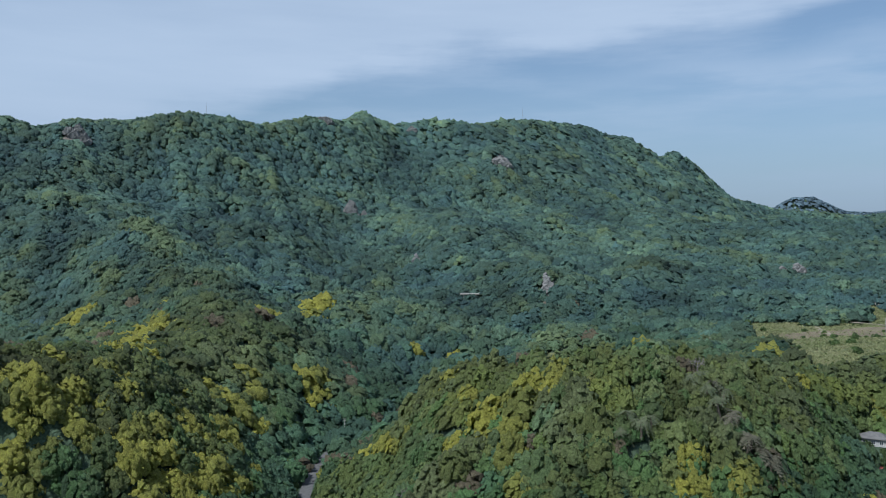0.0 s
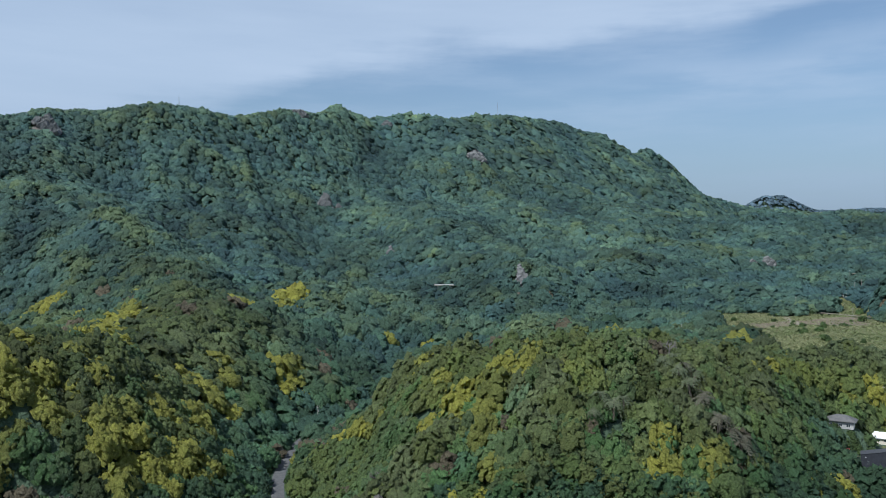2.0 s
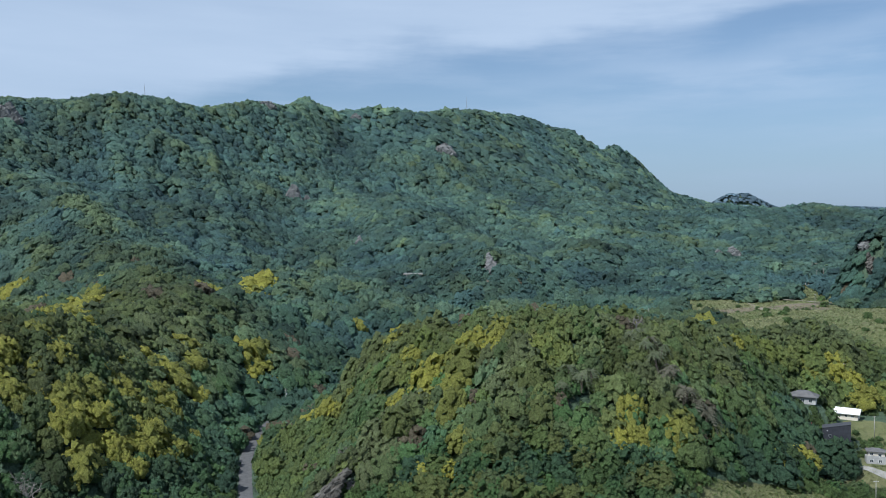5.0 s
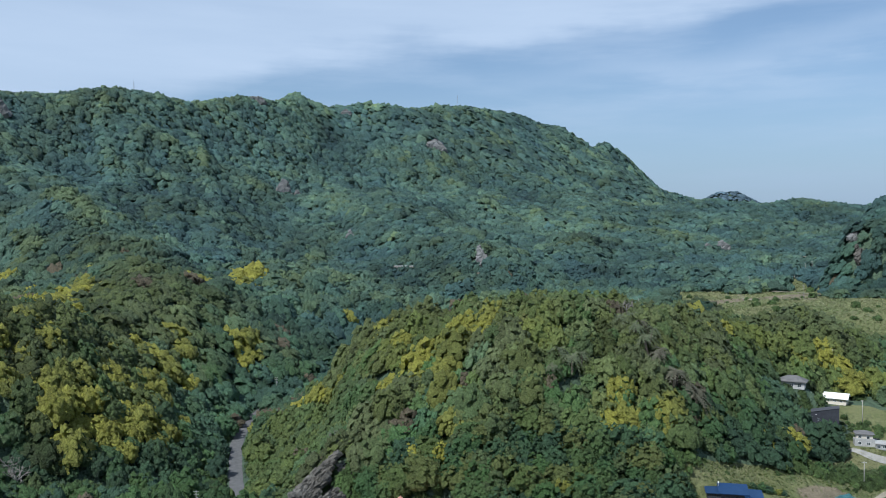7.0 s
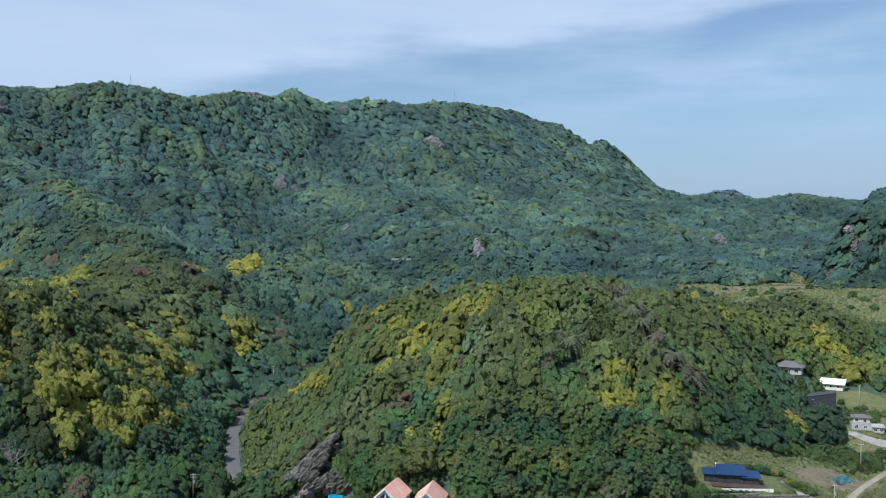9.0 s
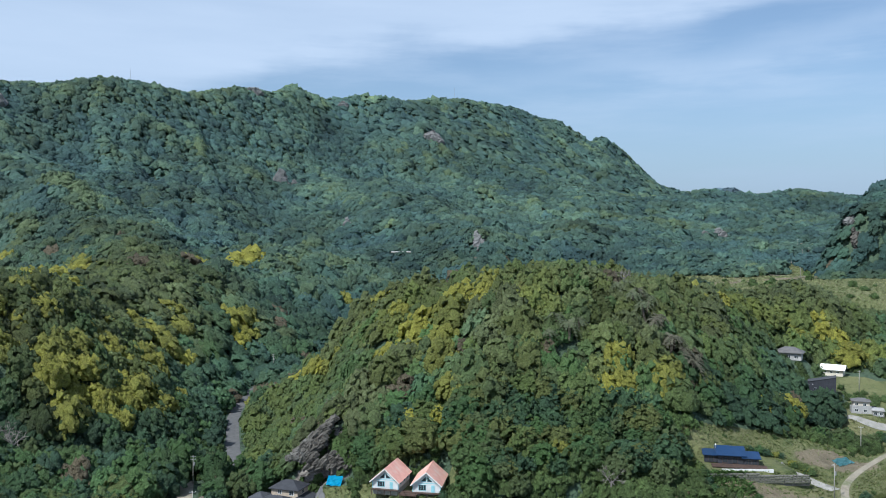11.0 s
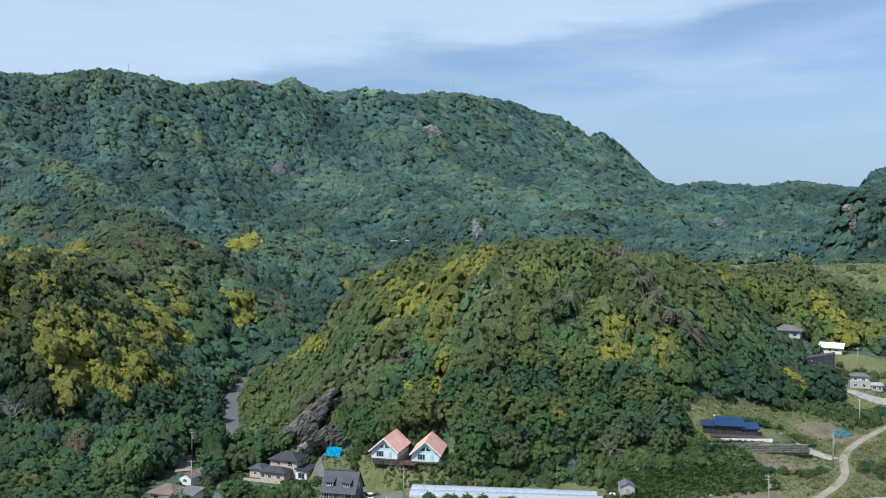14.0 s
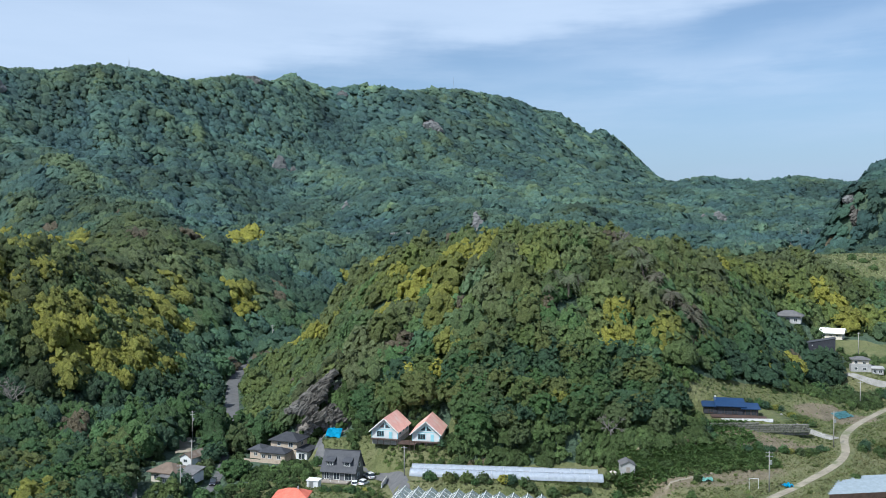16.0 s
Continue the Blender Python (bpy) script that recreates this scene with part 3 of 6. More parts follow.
# groves in blossom: x, y, radius
SLOPE_GROVES = [(-179, 502, 9), (-162, 440, 9), (-146, 390, 8), (-136, 343, 5), (-151, 475, 4), (-131, 334, 4), (-128, 320, 4), (-114, 355, 7), (-111, 409, 9), (-99, 426, 6), (-95, 411, 5), (-75, 477, 9), (-69, 465, 6), (-113, 313, 11), (-118, 313, 5),
                (-108, 315, 6), (-104, 346, 5), (-102, 377, 5), (-95, 335, 8), (-92, 359, 6), (-110, 299, 6), (-99, 311, 8), (-93, 322, 6), (-86, 328, 6), (-93, 310, 4), (-130, 301, 4), (-96, 627, 10), (-90, 637, 8), (-97, 605, 7), (-121, 557, 5)]
EDGE_GROVES = [(-254, 565, 12), (-179, 470, 11), (-172, 488, 9), (-144, 300, 9), (-150, 308, 7), (-143, 313, 6), (-156, 298, 9), (-151, 292, 7), (-108, 560, 6), (-188, 570, 5)]
HILL_GROVES = [(4, 359, 4), (31, 312, 6), (40, 309, 6), (18, 314, 6), (15, 302, 4), (-13, 357, 4), (-21, 350, 5), (-23, 362, 5), (4, 311, 4), (21, 267, 3), (25, 303, 3), (3, 280, 3), (80, 272, 6), (97, 272, 4),
               (98, 258, 4), (110, 259, 3), (80, 254, 3), (207, 352, 4), (43, 262, 3), (-34, 375, 4)]

LIME_GROVES = [(188, 355, 9), (171, 353, 9), (158, 351, 7), (200, 354, 8), (218, 348, 7), (8, 330, 9), (60, 300, 8)]


def blooming(x, y):
    """How likely a tree stands in yellow blossom: groves on the valley side and on the hill, few elsewhere."""
    share = 0.03 * smooth(640 - y, 0, 300)
    for groves, most in ((SLOPE_GROVES, 0.96), (EDGE_GROVES, 0.96), (HILL_GROVES, 0.75)):
        for gx, gy, r in groves:
            share = np.maximum(share, most * (1 - smooth(np.hypot(x - gx, y - gy) / r, 0.85, 1.2)))
    return share


def tree_tones(x, y, r):
    """A leaf colour for each tree."""
    # convexity: olive leaves on crests, darker in hollows to put relief shading into colour
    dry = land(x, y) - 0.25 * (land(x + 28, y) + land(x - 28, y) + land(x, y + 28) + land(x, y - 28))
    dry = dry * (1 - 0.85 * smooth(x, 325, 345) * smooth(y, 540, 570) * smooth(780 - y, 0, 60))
    # near left trees darkened: deep shade put into the colour; bluff also darker
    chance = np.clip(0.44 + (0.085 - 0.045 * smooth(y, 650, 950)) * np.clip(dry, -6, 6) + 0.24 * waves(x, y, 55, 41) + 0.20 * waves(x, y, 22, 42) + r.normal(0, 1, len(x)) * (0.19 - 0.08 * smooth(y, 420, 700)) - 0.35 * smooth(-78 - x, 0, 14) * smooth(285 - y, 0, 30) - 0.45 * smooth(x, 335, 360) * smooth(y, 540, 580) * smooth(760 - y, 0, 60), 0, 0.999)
    near, high = np.array(GREENS), np.array(HAZE_GREENS)

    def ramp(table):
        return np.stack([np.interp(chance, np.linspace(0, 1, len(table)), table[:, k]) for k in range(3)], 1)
    # leaf colour turns bluer with distance, in place of haze in the air
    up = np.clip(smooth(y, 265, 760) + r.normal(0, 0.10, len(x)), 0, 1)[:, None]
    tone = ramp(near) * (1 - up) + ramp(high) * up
    tone = tone * (1 + (0.24 - 0.10 * smooth(y, 420, 700)) * r.uniform(-1, 1.05, len(x)))[:, None] * (1 + 0.26 * waves(x, y, 75, 43) + 0.22 * waves(x, y, 27, 44) + 0.20 * waves(x, y, 14, 46))[:, None]
    # olive spring leaves along the hill's upper part
    crest = smooth(np.minimum(x + 60, 250 - x), 0, 20) * smooth(y, 285, 335) * smooth(430 - y, 0, 20)
    valley_side = smooth(np.minimum(x + 330, -72 - x), 0, 30) * smooth(y, 285, 320) * smooth(720 - y, 0, 200)
    olive = (np.maximum(0.45 * crest, 0.40 * valley_side) * r.random(len(x)))[:, None]
    tone = tone * (1 - olive) + np.array([0.140, 0.170, 0.050]) * olive
    # light green scrub on the slope above the valley road
    lime = (smooth(np.minimum(x + 62, -8 - x), 0, 12) * smooth(np.minimum(y - 284, 380 - y), 0, 14) * (0.35 + 0.5 * r.random(len(x))))[:, None]
    tone = tone * (1 - lime) + np.array([0.150, 0.190, 0.060]) * lime
    # leafless or russet crowns here and there
    russet = (r.random(len(x)) < 0.03 * smooth(700 - y, 0, 300) * (1 + waves(x, y, 40, 48)))[:, None]
    tone = np.where(russet, np.array([0.140, 0.122, 0.082]) * r.uniform(0.8, 1.2, (len(x), 1)), tone)
    for gx, gy, rad in LIME_GROVES:
        fresh = (0.75 * (1 - smooth(np.hypot(x - gx, y - gy) / rad, 0.7, 1.4)) * r.random(len(x)) ** 0.6)[:, None]
        tone = tone * (1 - fresh) + np.array([0.215, 0.245, 0.058]) * fresh
    bloom = r.random(len(x)) < blooming(x, y)
    strong = np.clip(0.35 + 0.65 * r.random((len(x), 1)) + 0.3 * waves(x, y, 11, 49)[:, None], 0, 1)
    yellow = np.array(BLOOM)[2] * (1 - strong) + np.array(BLOOM)[0] * strong
    return np.where(bloom[:, None], yellow, tone)


def scatter(x0, x1, y0, y1, step, keep):
    xs, ys = np.meshgrid(np.arange(x0, x1, step), np.arange(y0, y1, step * 0.87))
    xs = xs + (np.arange(xs.shape[0]) % 2)[:, None] * step / 2
    x, y = xs.ravel() + rng.uniform(-0.5, 0.5, xs.size) * step, ys.ravel() + rng.uniform(-0.5, 0.5, xs.size) * step
    ok = keep(x, y)
    return x[ok], y[ok]


def wooded(x, y):
    """Where trees may stand: off the roads, lots, meadows and bare rock."""
    ok = meadow(x, y) < 0.5
    ok &= along(x, y, ROAD)[0] > 6.6 - 4.2 * smooth(y, 395, 425) - 3.4 * smooth(304 - y, 0, 8)
    ok &= along(x, y, LANE)[0] > 5.0 - 2.4 * smooth(y, 243, 252)
    ok &= along(x, y, TRACK)[0] > 5
    ok &= along(x, y, [(*n, 0) for n in DRIVE])[0] > 4
    for nodes, gap in ((UPPER_ROAD, 4.5), (FAR_LANE, 5), (FIELD_EDGE, 6), (SLAB, 7)):
        ok &= along(x, y, nodes)[0] > gap
    for lx, ly, z, hx, hy in LOTS:
        gap = 1.5 if z > 20 else 3.0
        ok &= (np.abs(x - lx) > hx + gap) | (np.abs(y - ly) > hy + gap)
    for x0, x1, y0, y1 in CLEAR:
        ok &= (x < x0) | (x > x1) | (y < y0) | (y > y1)
    for bx, by, r in CLIFFS:
        ok &= np.hypot(x - bx, y - by) > r * 0.85
    return ok & (x > -0.56 * y - 30) & (x < 0.67 * y + 30)


def forest(name, x, y, spread_m, shapes, label, lift, squash=1.0, tint=None):
    """A wood too dense to count, joined into one mesh: every tree turned, stretched and toned on its own."""
    z = land(x, y)
    size = spread_m * (0.62 + 0.80 * rng.random(len(x)) ** 1.8) * (1 + 0.15 * waves(x, y, 35, 51) + (0.32 * smooth(y, 420, 700) - 0.14 * smooth(y, 800, 1100)) * waves(x, y, 21, 52))
    size = size * (1 + 0.14 * smooth(blooming(x, y), 0.4, 0.7))
    # crowns on a slope close up into one canopy that follows it
    step = 5.0
    fall = [np.clip((land(x + a * step, y + b * step) - land(x - a * step, y - b * step)) / (2 * step), -1.1, 1.1)[:, None] * (0.42 + 0.22 * smooth(y, 380, 520))[:, None] for a, b in ((1, 0), (0, 1))]
    tall = squash * (1.03 + (0.19 + 0.12 * smooth(y, 430, 560) - 0.16 * smooth(y, 760, 1100)) * rng.uniform(-1, 1, len(x)))
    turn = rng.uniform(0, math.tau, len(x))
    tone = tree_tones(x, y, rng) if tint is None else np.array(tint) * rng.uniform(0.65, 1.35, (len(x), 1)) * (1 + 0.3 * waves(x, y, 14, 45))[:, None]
    kind = rng.integers(0, len(shapes), len(x))
    verts, tris, rgb, count = [], [], [], 0
    for k, (v, f) in enumerate(shapes):
        i = np.nonzero(kind == k)[0]
        if len(i) == 0:
            continue
        c, s = np.cos(turn[i])[:, None], np.sin(turn[i])[:, None]
        vx, vy = v[None, :, 0] * c - v[None, :, 1] * s, v[None, :, 0] * s + v[None, :, 1] * c
        w = np.stack([vx * size[i, None] + x[i, None], vy * size[i, None] + y[i, None], (v[None, :, 2] + lift) * (size[i] * tall[i])[:, None] + z[i, None] + (fall[0][i] * vx + fall[1][i] * vy) * size[i, None]], -1)
        verts.append(w.reshape(-1, 3))
        tris.append((f[None] + (np.arange(len(i)) * len(v))[:, None, None]).reshape(-1, 3) + count)
        rgb.append(np.repeat(tone[i], len(v), 0))
        count += len(i) * len(v)
    me = tri_mesh(name, np.vstack(verts), np.vstack(tris), leaves_mixed, True)
    colour_layer(me, "leaf", np.vstack(rgb))
    return tagged(new(name, me), label, "forest", kind="stuff")


def this_side(x, y):
    """Not far down the back of the mountain's crest."""
    crest = np.interp(x, [n[0] for n in CREST + CREST_FAR[1:]], [n[1] for n in CREST + CREST_FAR[1:]])
    return y < crest + 70


def woods(y0, y1, step):
    return scatter(-0.66 * y1 - 80, 0.66 * y1 + 80, y0, y1, step, lambda x, y: wooded(x, y) & this_side(x, y))


x_near, y_near = woods(200, 392, 5.0)
order = np.argsort(y_near + 0.25 * np.abs(x_near - 20))
single, rest = order[:300], order[300:]
back = (y_near[rest] > 350) & (x_near[rest] > -4)
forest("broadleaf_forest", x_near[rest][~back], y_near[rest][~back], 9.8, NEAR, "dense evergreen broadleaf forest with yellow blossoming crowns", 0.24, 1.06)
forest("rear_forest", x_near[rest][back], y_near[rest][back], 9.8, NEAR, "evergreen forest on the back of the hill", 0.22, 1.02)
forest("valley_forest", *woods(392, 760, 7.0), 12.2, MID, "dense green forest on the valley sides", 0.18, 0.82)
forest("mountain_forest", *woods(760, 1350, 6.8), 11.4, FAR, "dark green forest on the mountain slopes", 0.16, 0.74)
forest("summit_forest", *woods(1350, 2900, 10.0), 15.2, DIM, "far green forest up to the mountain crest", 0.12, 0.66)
# pale blue tint: haze over the horizon hills put into the leaf colour
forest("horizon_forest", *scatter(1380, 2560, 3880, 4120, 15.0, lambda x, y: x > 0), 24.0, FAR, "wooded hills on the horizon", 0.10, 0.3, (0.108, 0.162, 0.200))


# ---- helpers for things ----
def part(name, bm, mat, parent, label="", at=None, smooth_faces=False):
    """Links a bmesh as one mesh object under a thing or a part."""
    me = bpy.data.meshes.new(name)
    bm.normal_update()
    bm.to_mesh(me)
    bm.free()
    me.materials.append(mat)
    if smooth_faces:
        me.polygons.foreach_set("use_smooth", np.full(len(me.polygons), True))
    ob = new(name, me)
    ob.parent = parent
    if at is not None:
        ob.matrix_basis = at
    return tagged(ob, label)


def thing(name, m, label, category, group=""):
    ob = new(name)
    ob.empty_display_size = 0.5
    ob.matrix_world = m
    return tagged(ob, label, category, group)


def box(bm, x0, y0, z0, x1, y1, z1):
    v = [bm.verts.new((x, y, z)) for z in (z0, z1) for x, y in ((x0, y0), (x1, y0), (x1, y1), (x0, y1))]
    for f in ((3, 2, 1, 0), (4, 5, 6, 7), (0, 1, 5, 4), (1, 2, 6, 5), (2, 3, 7, 6), (3, 0, 4, 7)):
        bm.faces.new([v[i] for i in f])
    return bm


def boxes(*all_boxes):
    bm = bmesh.new()
    for b in all_boxes:
        box(bm, *b)
    return bm


def prism(profile, y0, y1, bm=None):
    """A solid with the outline profile (x, z), from y0 to y1."""
    bm = bm or bmesh.new()
    a = [bm.verts.new((x, y0, z)) for x, z in profile]
    b = [bm.verts.new((x, y1, z)) for x, z in profile]
    n = len(profile)
    bm.faces.new(a)
    bm.faces.new(b[::-1])
    for i in range(n):
        j = (i + 1) % n
        bm.faces.new([a[j], a[i], b[i], b[j]])
    bmesh.ops.recalc_face_normals(bm, faces=bm.faces)
    return bm


def slab(points, thick, bm=None):
    """A board over four corners, thick downwards."""
    bm = bm or bmesh.new()
    p = [Vector(q) for q in points]
    down = (p[1] - p[0]).cross(p[2] - p[1]).normalized() * thick
    if down.z > 0:
        down = -down
    a = [bm.verts.new(q) for q in p]
    b = [bm.verts.new(q + down) for q in p]
    bm.faces.new(a)
    bm.faces.new(b[::-1])
    n = len(p)
    for i in range(n):
        j = (i + 1) % n
        bm.faces.new([a[j], a[i], b[i], b[j]])
    bmesh.ops.recalc_face_normals(bm, faces=bm.faces)
    return bm


def hip_roof(x0, y0, x1, y1, z, rise, lip=0.22):
    """A hipped roof with an eaves board; the ridge runs along the longer side."""
    bm = bmesh.new()
    w, d = x1 - x0, y1 - y0
    if w >= d:
        ridge = [(x0 + d / 2, (y0 + y1) / 2), (x1 - d / 2, (y0 + y1) / 2)]
    else:
        ridge = [((x0 + x1) / 2, y0 + w / 2), ((x0 + x1) / 2, y1 - w / 2)]
    low = [bm.verts.new((x, y, z)) for x, y in ((x0, y0), (x1, y0), (x1, y1), (x0, y1))]
    mid = [bm.verts.new((v.co.x, v.co.y, z + lip)) for v in low]
    r = [bm.verts.new((x, y, z + lip + rise)) for x, y in ridge]
    bm.faces.new(low[::-1])
    for i in range(4):
        bm.faces.new([low[i], low[(i + 1) % 4], mid[(i + 1) % 4], mid[i]])
    if w >= d:
        faces = [(mid[0], mid[1], r[1], r[0]), (mid[1], mid[2], r[1]), (mid[2], mid[3], r[0], r[1]), (mid[3], mid[0], r[0])]
    else:
        faces = [(mid[0], mid[1], r[0]), (mid[1], mid[2], r[1], r[0]), (mid[2], mid[3], r[1]), (mid[3], mid[0], r[0], r[1])]
    for f in faces:
        bm.faces.new(f)
    return bm


def tube(bm, p, q, ra, rb, sides=6):
    p, q = Vector(p), Vector(q)
    turn = (q - p).to_track_quat("Z", "Y")
    rings = []
    for end, rad in ((p, ra), (q, rb)):
        rings.append([bm.verts.new(end + turn @ Vector((rad * math.cos(k * math.tau / sides), rad * math.sin(k * math.tau / sides), 0))) for k in range(sides)])
    for k in range(sides):
        l = (k + 1) % sides
        bm.faces.new([rings[0][k], rings[0][l], rings[1][l], rings[1][k]])
    bm.faces.new(rings[0][::-1])
    bm.faces.new(rings[1])
    return bm


def window(parent, x, y, z, w, h, turn=0.0, frame_mat=None, bars=1):
    """A framed pane on a wall; it faces -y when turn is 0. x, y, z: the middle of its sill line."""
    m = pose(x, y, z, 0, 0, turn)
    f = 0.09
    bm = boxes((-w / 2, -0.07, 0, -w / 2 + f, 0.06, h), (w / 2 - f, -0.07, 0, w / 2, 0.06, h), (-w / 2 + f, -0.07, 0, w / 2 - f, 0.06, f), (-w / 2 + f, -0.07, h - f, w / 2 - f, 0.06, h))
    for i in range(bars):
        c = -w / 2 + w * (i + 1) / (bars + 1)
        box(bm, c - 0.03, -0.06, f, c + 0.03, 0.05, h - f)
    ob = part("window", bm, frame_mat or frame_white, parent, at=m)
    part("pane", boxes((-w / 2 + f, -0.03, f, w / 2 - f, 0.0, h - f)), glass_dark, ob, "dark glass pane")
    return ob


def door(parent, x, y, z, w, h, mat, turn=0.0):
    ob = part("door", boxes((-w / 2, -0.08, 0, w / 2, 0.04, h)), mat, parent, at=pose(x, y, z, 0, 0, turn))
    part("handle", boxes((w / 2 - 0.16, -0.15, h * 0.45, w / 2 - 0.10, -0.08, h * 0.55)), metal_grey, ob)
    return ob


def glossy(name, colour, rough=0.15, metal=0.0, coat=0.0):
    m, t, shader = material(name, rough)
    grain = noise_node(t, place(t), 3.0, 3)
    t.links.new(mix_colour(t, grain, tuple(c * 0.8 for c in colour), tuple(min(1, c * 1.12) for c in colour)), shader.inputs["Base Color"])
    shader.inputs["Metallic"].default_value = metal
    shader.inputs["Coat Weight"].default_value = coat
    return m


def film_material(name, colour, clear):
    """Greenhouse film or glass: part clear, part milky, glossy."""
    m, t, shader = material(name, 0.18)
    shader.inputs["Base Color"].default_value = (*colour, 1)
    dust = noise_node(t, place(t), 0.8, 5, 0.6)
    see = t.nodes.new("ShaderNodeBsdfTransparent")
    both = t.nodes.new("ShaderNodeMixShader")
    t.links.new(math_node(t, "MULTIPLY_ADD", dust, -0.5, clear + 0.25, True), both.inputs[0])
    t.links.new(shader.outputs[0], both.inputs[1])
    t.links.new(see.outputs[0], both.inputs[2])
    t.links.new(both.outputs[0], t.nodes["Material Output"].inputs["Surface"])
    bump(t, shader, noise_node(t, place(t), 1.4, 4, 0.6), 0.5, 0.25)
    return m


frame_white = surface("white frame paint", (0.66, 0.66, 0.64), (0.78, 0.78, 0.76), 1.0, 0.5)
frame_teal = surface("pale blue paint", (0.22, 0.48, 0.55), (0.34, 0.60, 0.66), 1.0, 0.5)
glass_dark = glossy("window glass", (0.035, 0.045, 0.055), 0.05)
metal_grey = surface("galvanised steel", (0.40, 0.41, 0.42), (0.55, 0.56, 0.57), 1.2, 0.45, 0.8)
wall_white = surface("white boards", (0.52, 0.53, 0.53), (0.70, 0.70, 0.70), 0.35, 0.7, c=(0.46, 0.45, 0.42))
wall_aged = surface("aged white render", (0.30, 0.30, 0.30), (0.42, 0.42, 0.41), 0.35, 0.8, c=(0.26, 0.25, 0.23))
wall_beige = surface("beige brick tiles", (0.36, 0.29, 0.22), (0.50, 0.42, 0.33), 0.9, 0.8, c=(0.30, 0.24, 0.19))
wall_grey = surface("dark grey siding", (0.085, 0.09, 0.10), (0.14, 0.145, 0.155), 0.6, 0.6)
wall_navy = surface("dark stained boards", (0.018, 0.020, 0.028), (0.040, 0.043, 0.055), 0.6, 0.6)
wall_cream = surface("cream render", (0.48, 0.44, 0.37), (0.62, 0.57, 0.48), 0.4, 0.8)
roof_pink = surface("faded salmon roof sheet", (0.64, 0.34, 0.28), (0.76, 0.46, 0.39), 0.5, 0.55, c=(0.70, 0.52, 0.46))
roof_red = surface("orange red roof sheet", (0.50, 0.11, 0.07), (0.62, 0.18, 0.12), 0.5, 0.5)
roof_slate = surface("dark slate roof", (0.022, 0.024, 0.030), (0.046, 0.049, 0.058), 0.8, 0.75, fine=10)
roof_charcoal = surface("charcoal roof shingles", (0.036, 0.039, 0.047), (0.066, 0.070, 0.080), 0.8, 0.75, fine=10)
roof_blue = surface("navy roof sheet", (0.010, 0.034, 0.095), (0.018, 0.052, 0.135), 0.5, 0.4)
roof_brown = surface("brown roof tiles", (0.11, 0.080, 0.060), (0.18, 0.135, 0.10), 0.7, 0.8, c=(0.20, 0.17, 0.14))
roof_grey = surface("grey cement roof", (0.085, 0.085, 0.088), (0.15, 0.147, 0.145), 0.7, 0.8)
roof_white = surface("white roof sheet", (0.70, 0.70, 0.68), (0.82, 0.82, 0.80), 0.4, 0.5)
wood_dark = surface("dark brown timber", (0.045, 0.026, 0.020), (0.095, 0.060, 0.045), 0.9, 0.75)
wood_grey = surface("weathered timber", (0.22, 0.19, 0.16), (0.34, 0.30, 0.26), 0.9, 0.85)
rubber = surface("black rubber", (0.02, 0.02, 0.02), (0.035, 0.035, 0.035), 3.0, 0.85)
stone_wall = surface("grey field stone", (0.085, 0.082, 0.074), (0.21, 0.20, 0.185), 0.8, 0.9, fine=7, relief=0.8, depth=0.15, c=(0.10, 0.12, 0.06))
rock = surface("bare grey rock", (0.035, 0.033, 0.028), (0.150, 0.138, 0.120), 0.30, 0.92, fine=9, relief=1.0, depth=0.6, c=(0.185, 0.178, 0.160))
rock_pale = surface("pale bare rock", (0.105, 0.107, 0.105), (0.225, 0.226, 0.222), 0.12, 0.92, fine=7, relief=1.0, depth=0.6)
scree = surface("brown scree", (0.09, 0.085, 0.065), (0.19, 0.175, 0.14), 0.15, 0.95, fine=7, relief=1.0, depth=0.5, c=(0.085, 0.105, 0.05))
tarp_blue = glossy("blue tarpaulin", (0.02, 0.38, 0.62), 0.45)
paint_white = glossy("white car paint", (0.72, 0.72, 0.72), 0.25, 0.0, 0.6)
paint_black = glossy("black car paint", (0.02, 0.02, 0.024), 0.2, 0.0, 0.8)
paint_silver = glossy("silver car paint", (0.42, 0.43, 0.45), 0.3, 0.7, 0.6)
lamp_clear = glossy("headlight glass", (0.6, 0.6, 0.62), 0.1)
lamp_red = glossy("red tail light", (0.35, 0.02, 0.02), 0.2)
film_pale = film_material("greenhouse film", (0.42, 0.465, 0.53), 0.30)
film_glass = film_material("greenhouse panes", (0.30, 0.35, 0.34), 0.45)
film_net = film_material("shade net", (0.34, 0.40, 0.44), 0.30)
frond_green = surface("dull palm fronds", (0.055, 0.080, 0.035), (0.125, 0.140, 0.075), 0.8, 0.7)
frond_dry = surface("dry palm fronds", (0.065, 0.070, 0.042), (0.130, 0.120, 0.085), 0.8, 0.8)
twig_grey = surface("bleached dead wood", (0.17, 0.155, 0.14), (0.29, 0.27, 0.245), 1.2, 0.9)
ceramic = surface("pale ceramic", (0.55, 0.54, 0.5), (0.7, 0.69, 0.65), 2.0, 0.4)


# ---- single trees at the foot of the hill ----
def mesh_of(name, shape, mat):
    v, f = shape
    return tri_mesh(name, v, f, mat, True)


trunk_mesh = tri_mesh("trunk", *trunk_shape(6, 4, np.random.default_rng(5)), bark, True)


def tree_kind(shape, mat, label):
    ob = thing("tree", Matrix(), label, "tree", "trees at the foot of the hill")
    for name, me in (("trunk", trunk_mesh), ("crown", mesh_of("crown", shape, mat))):
        child = new(name, me)
        child.parent = ob
        child.matrix_basis = pose(0, 0, 0.33)
    return ob


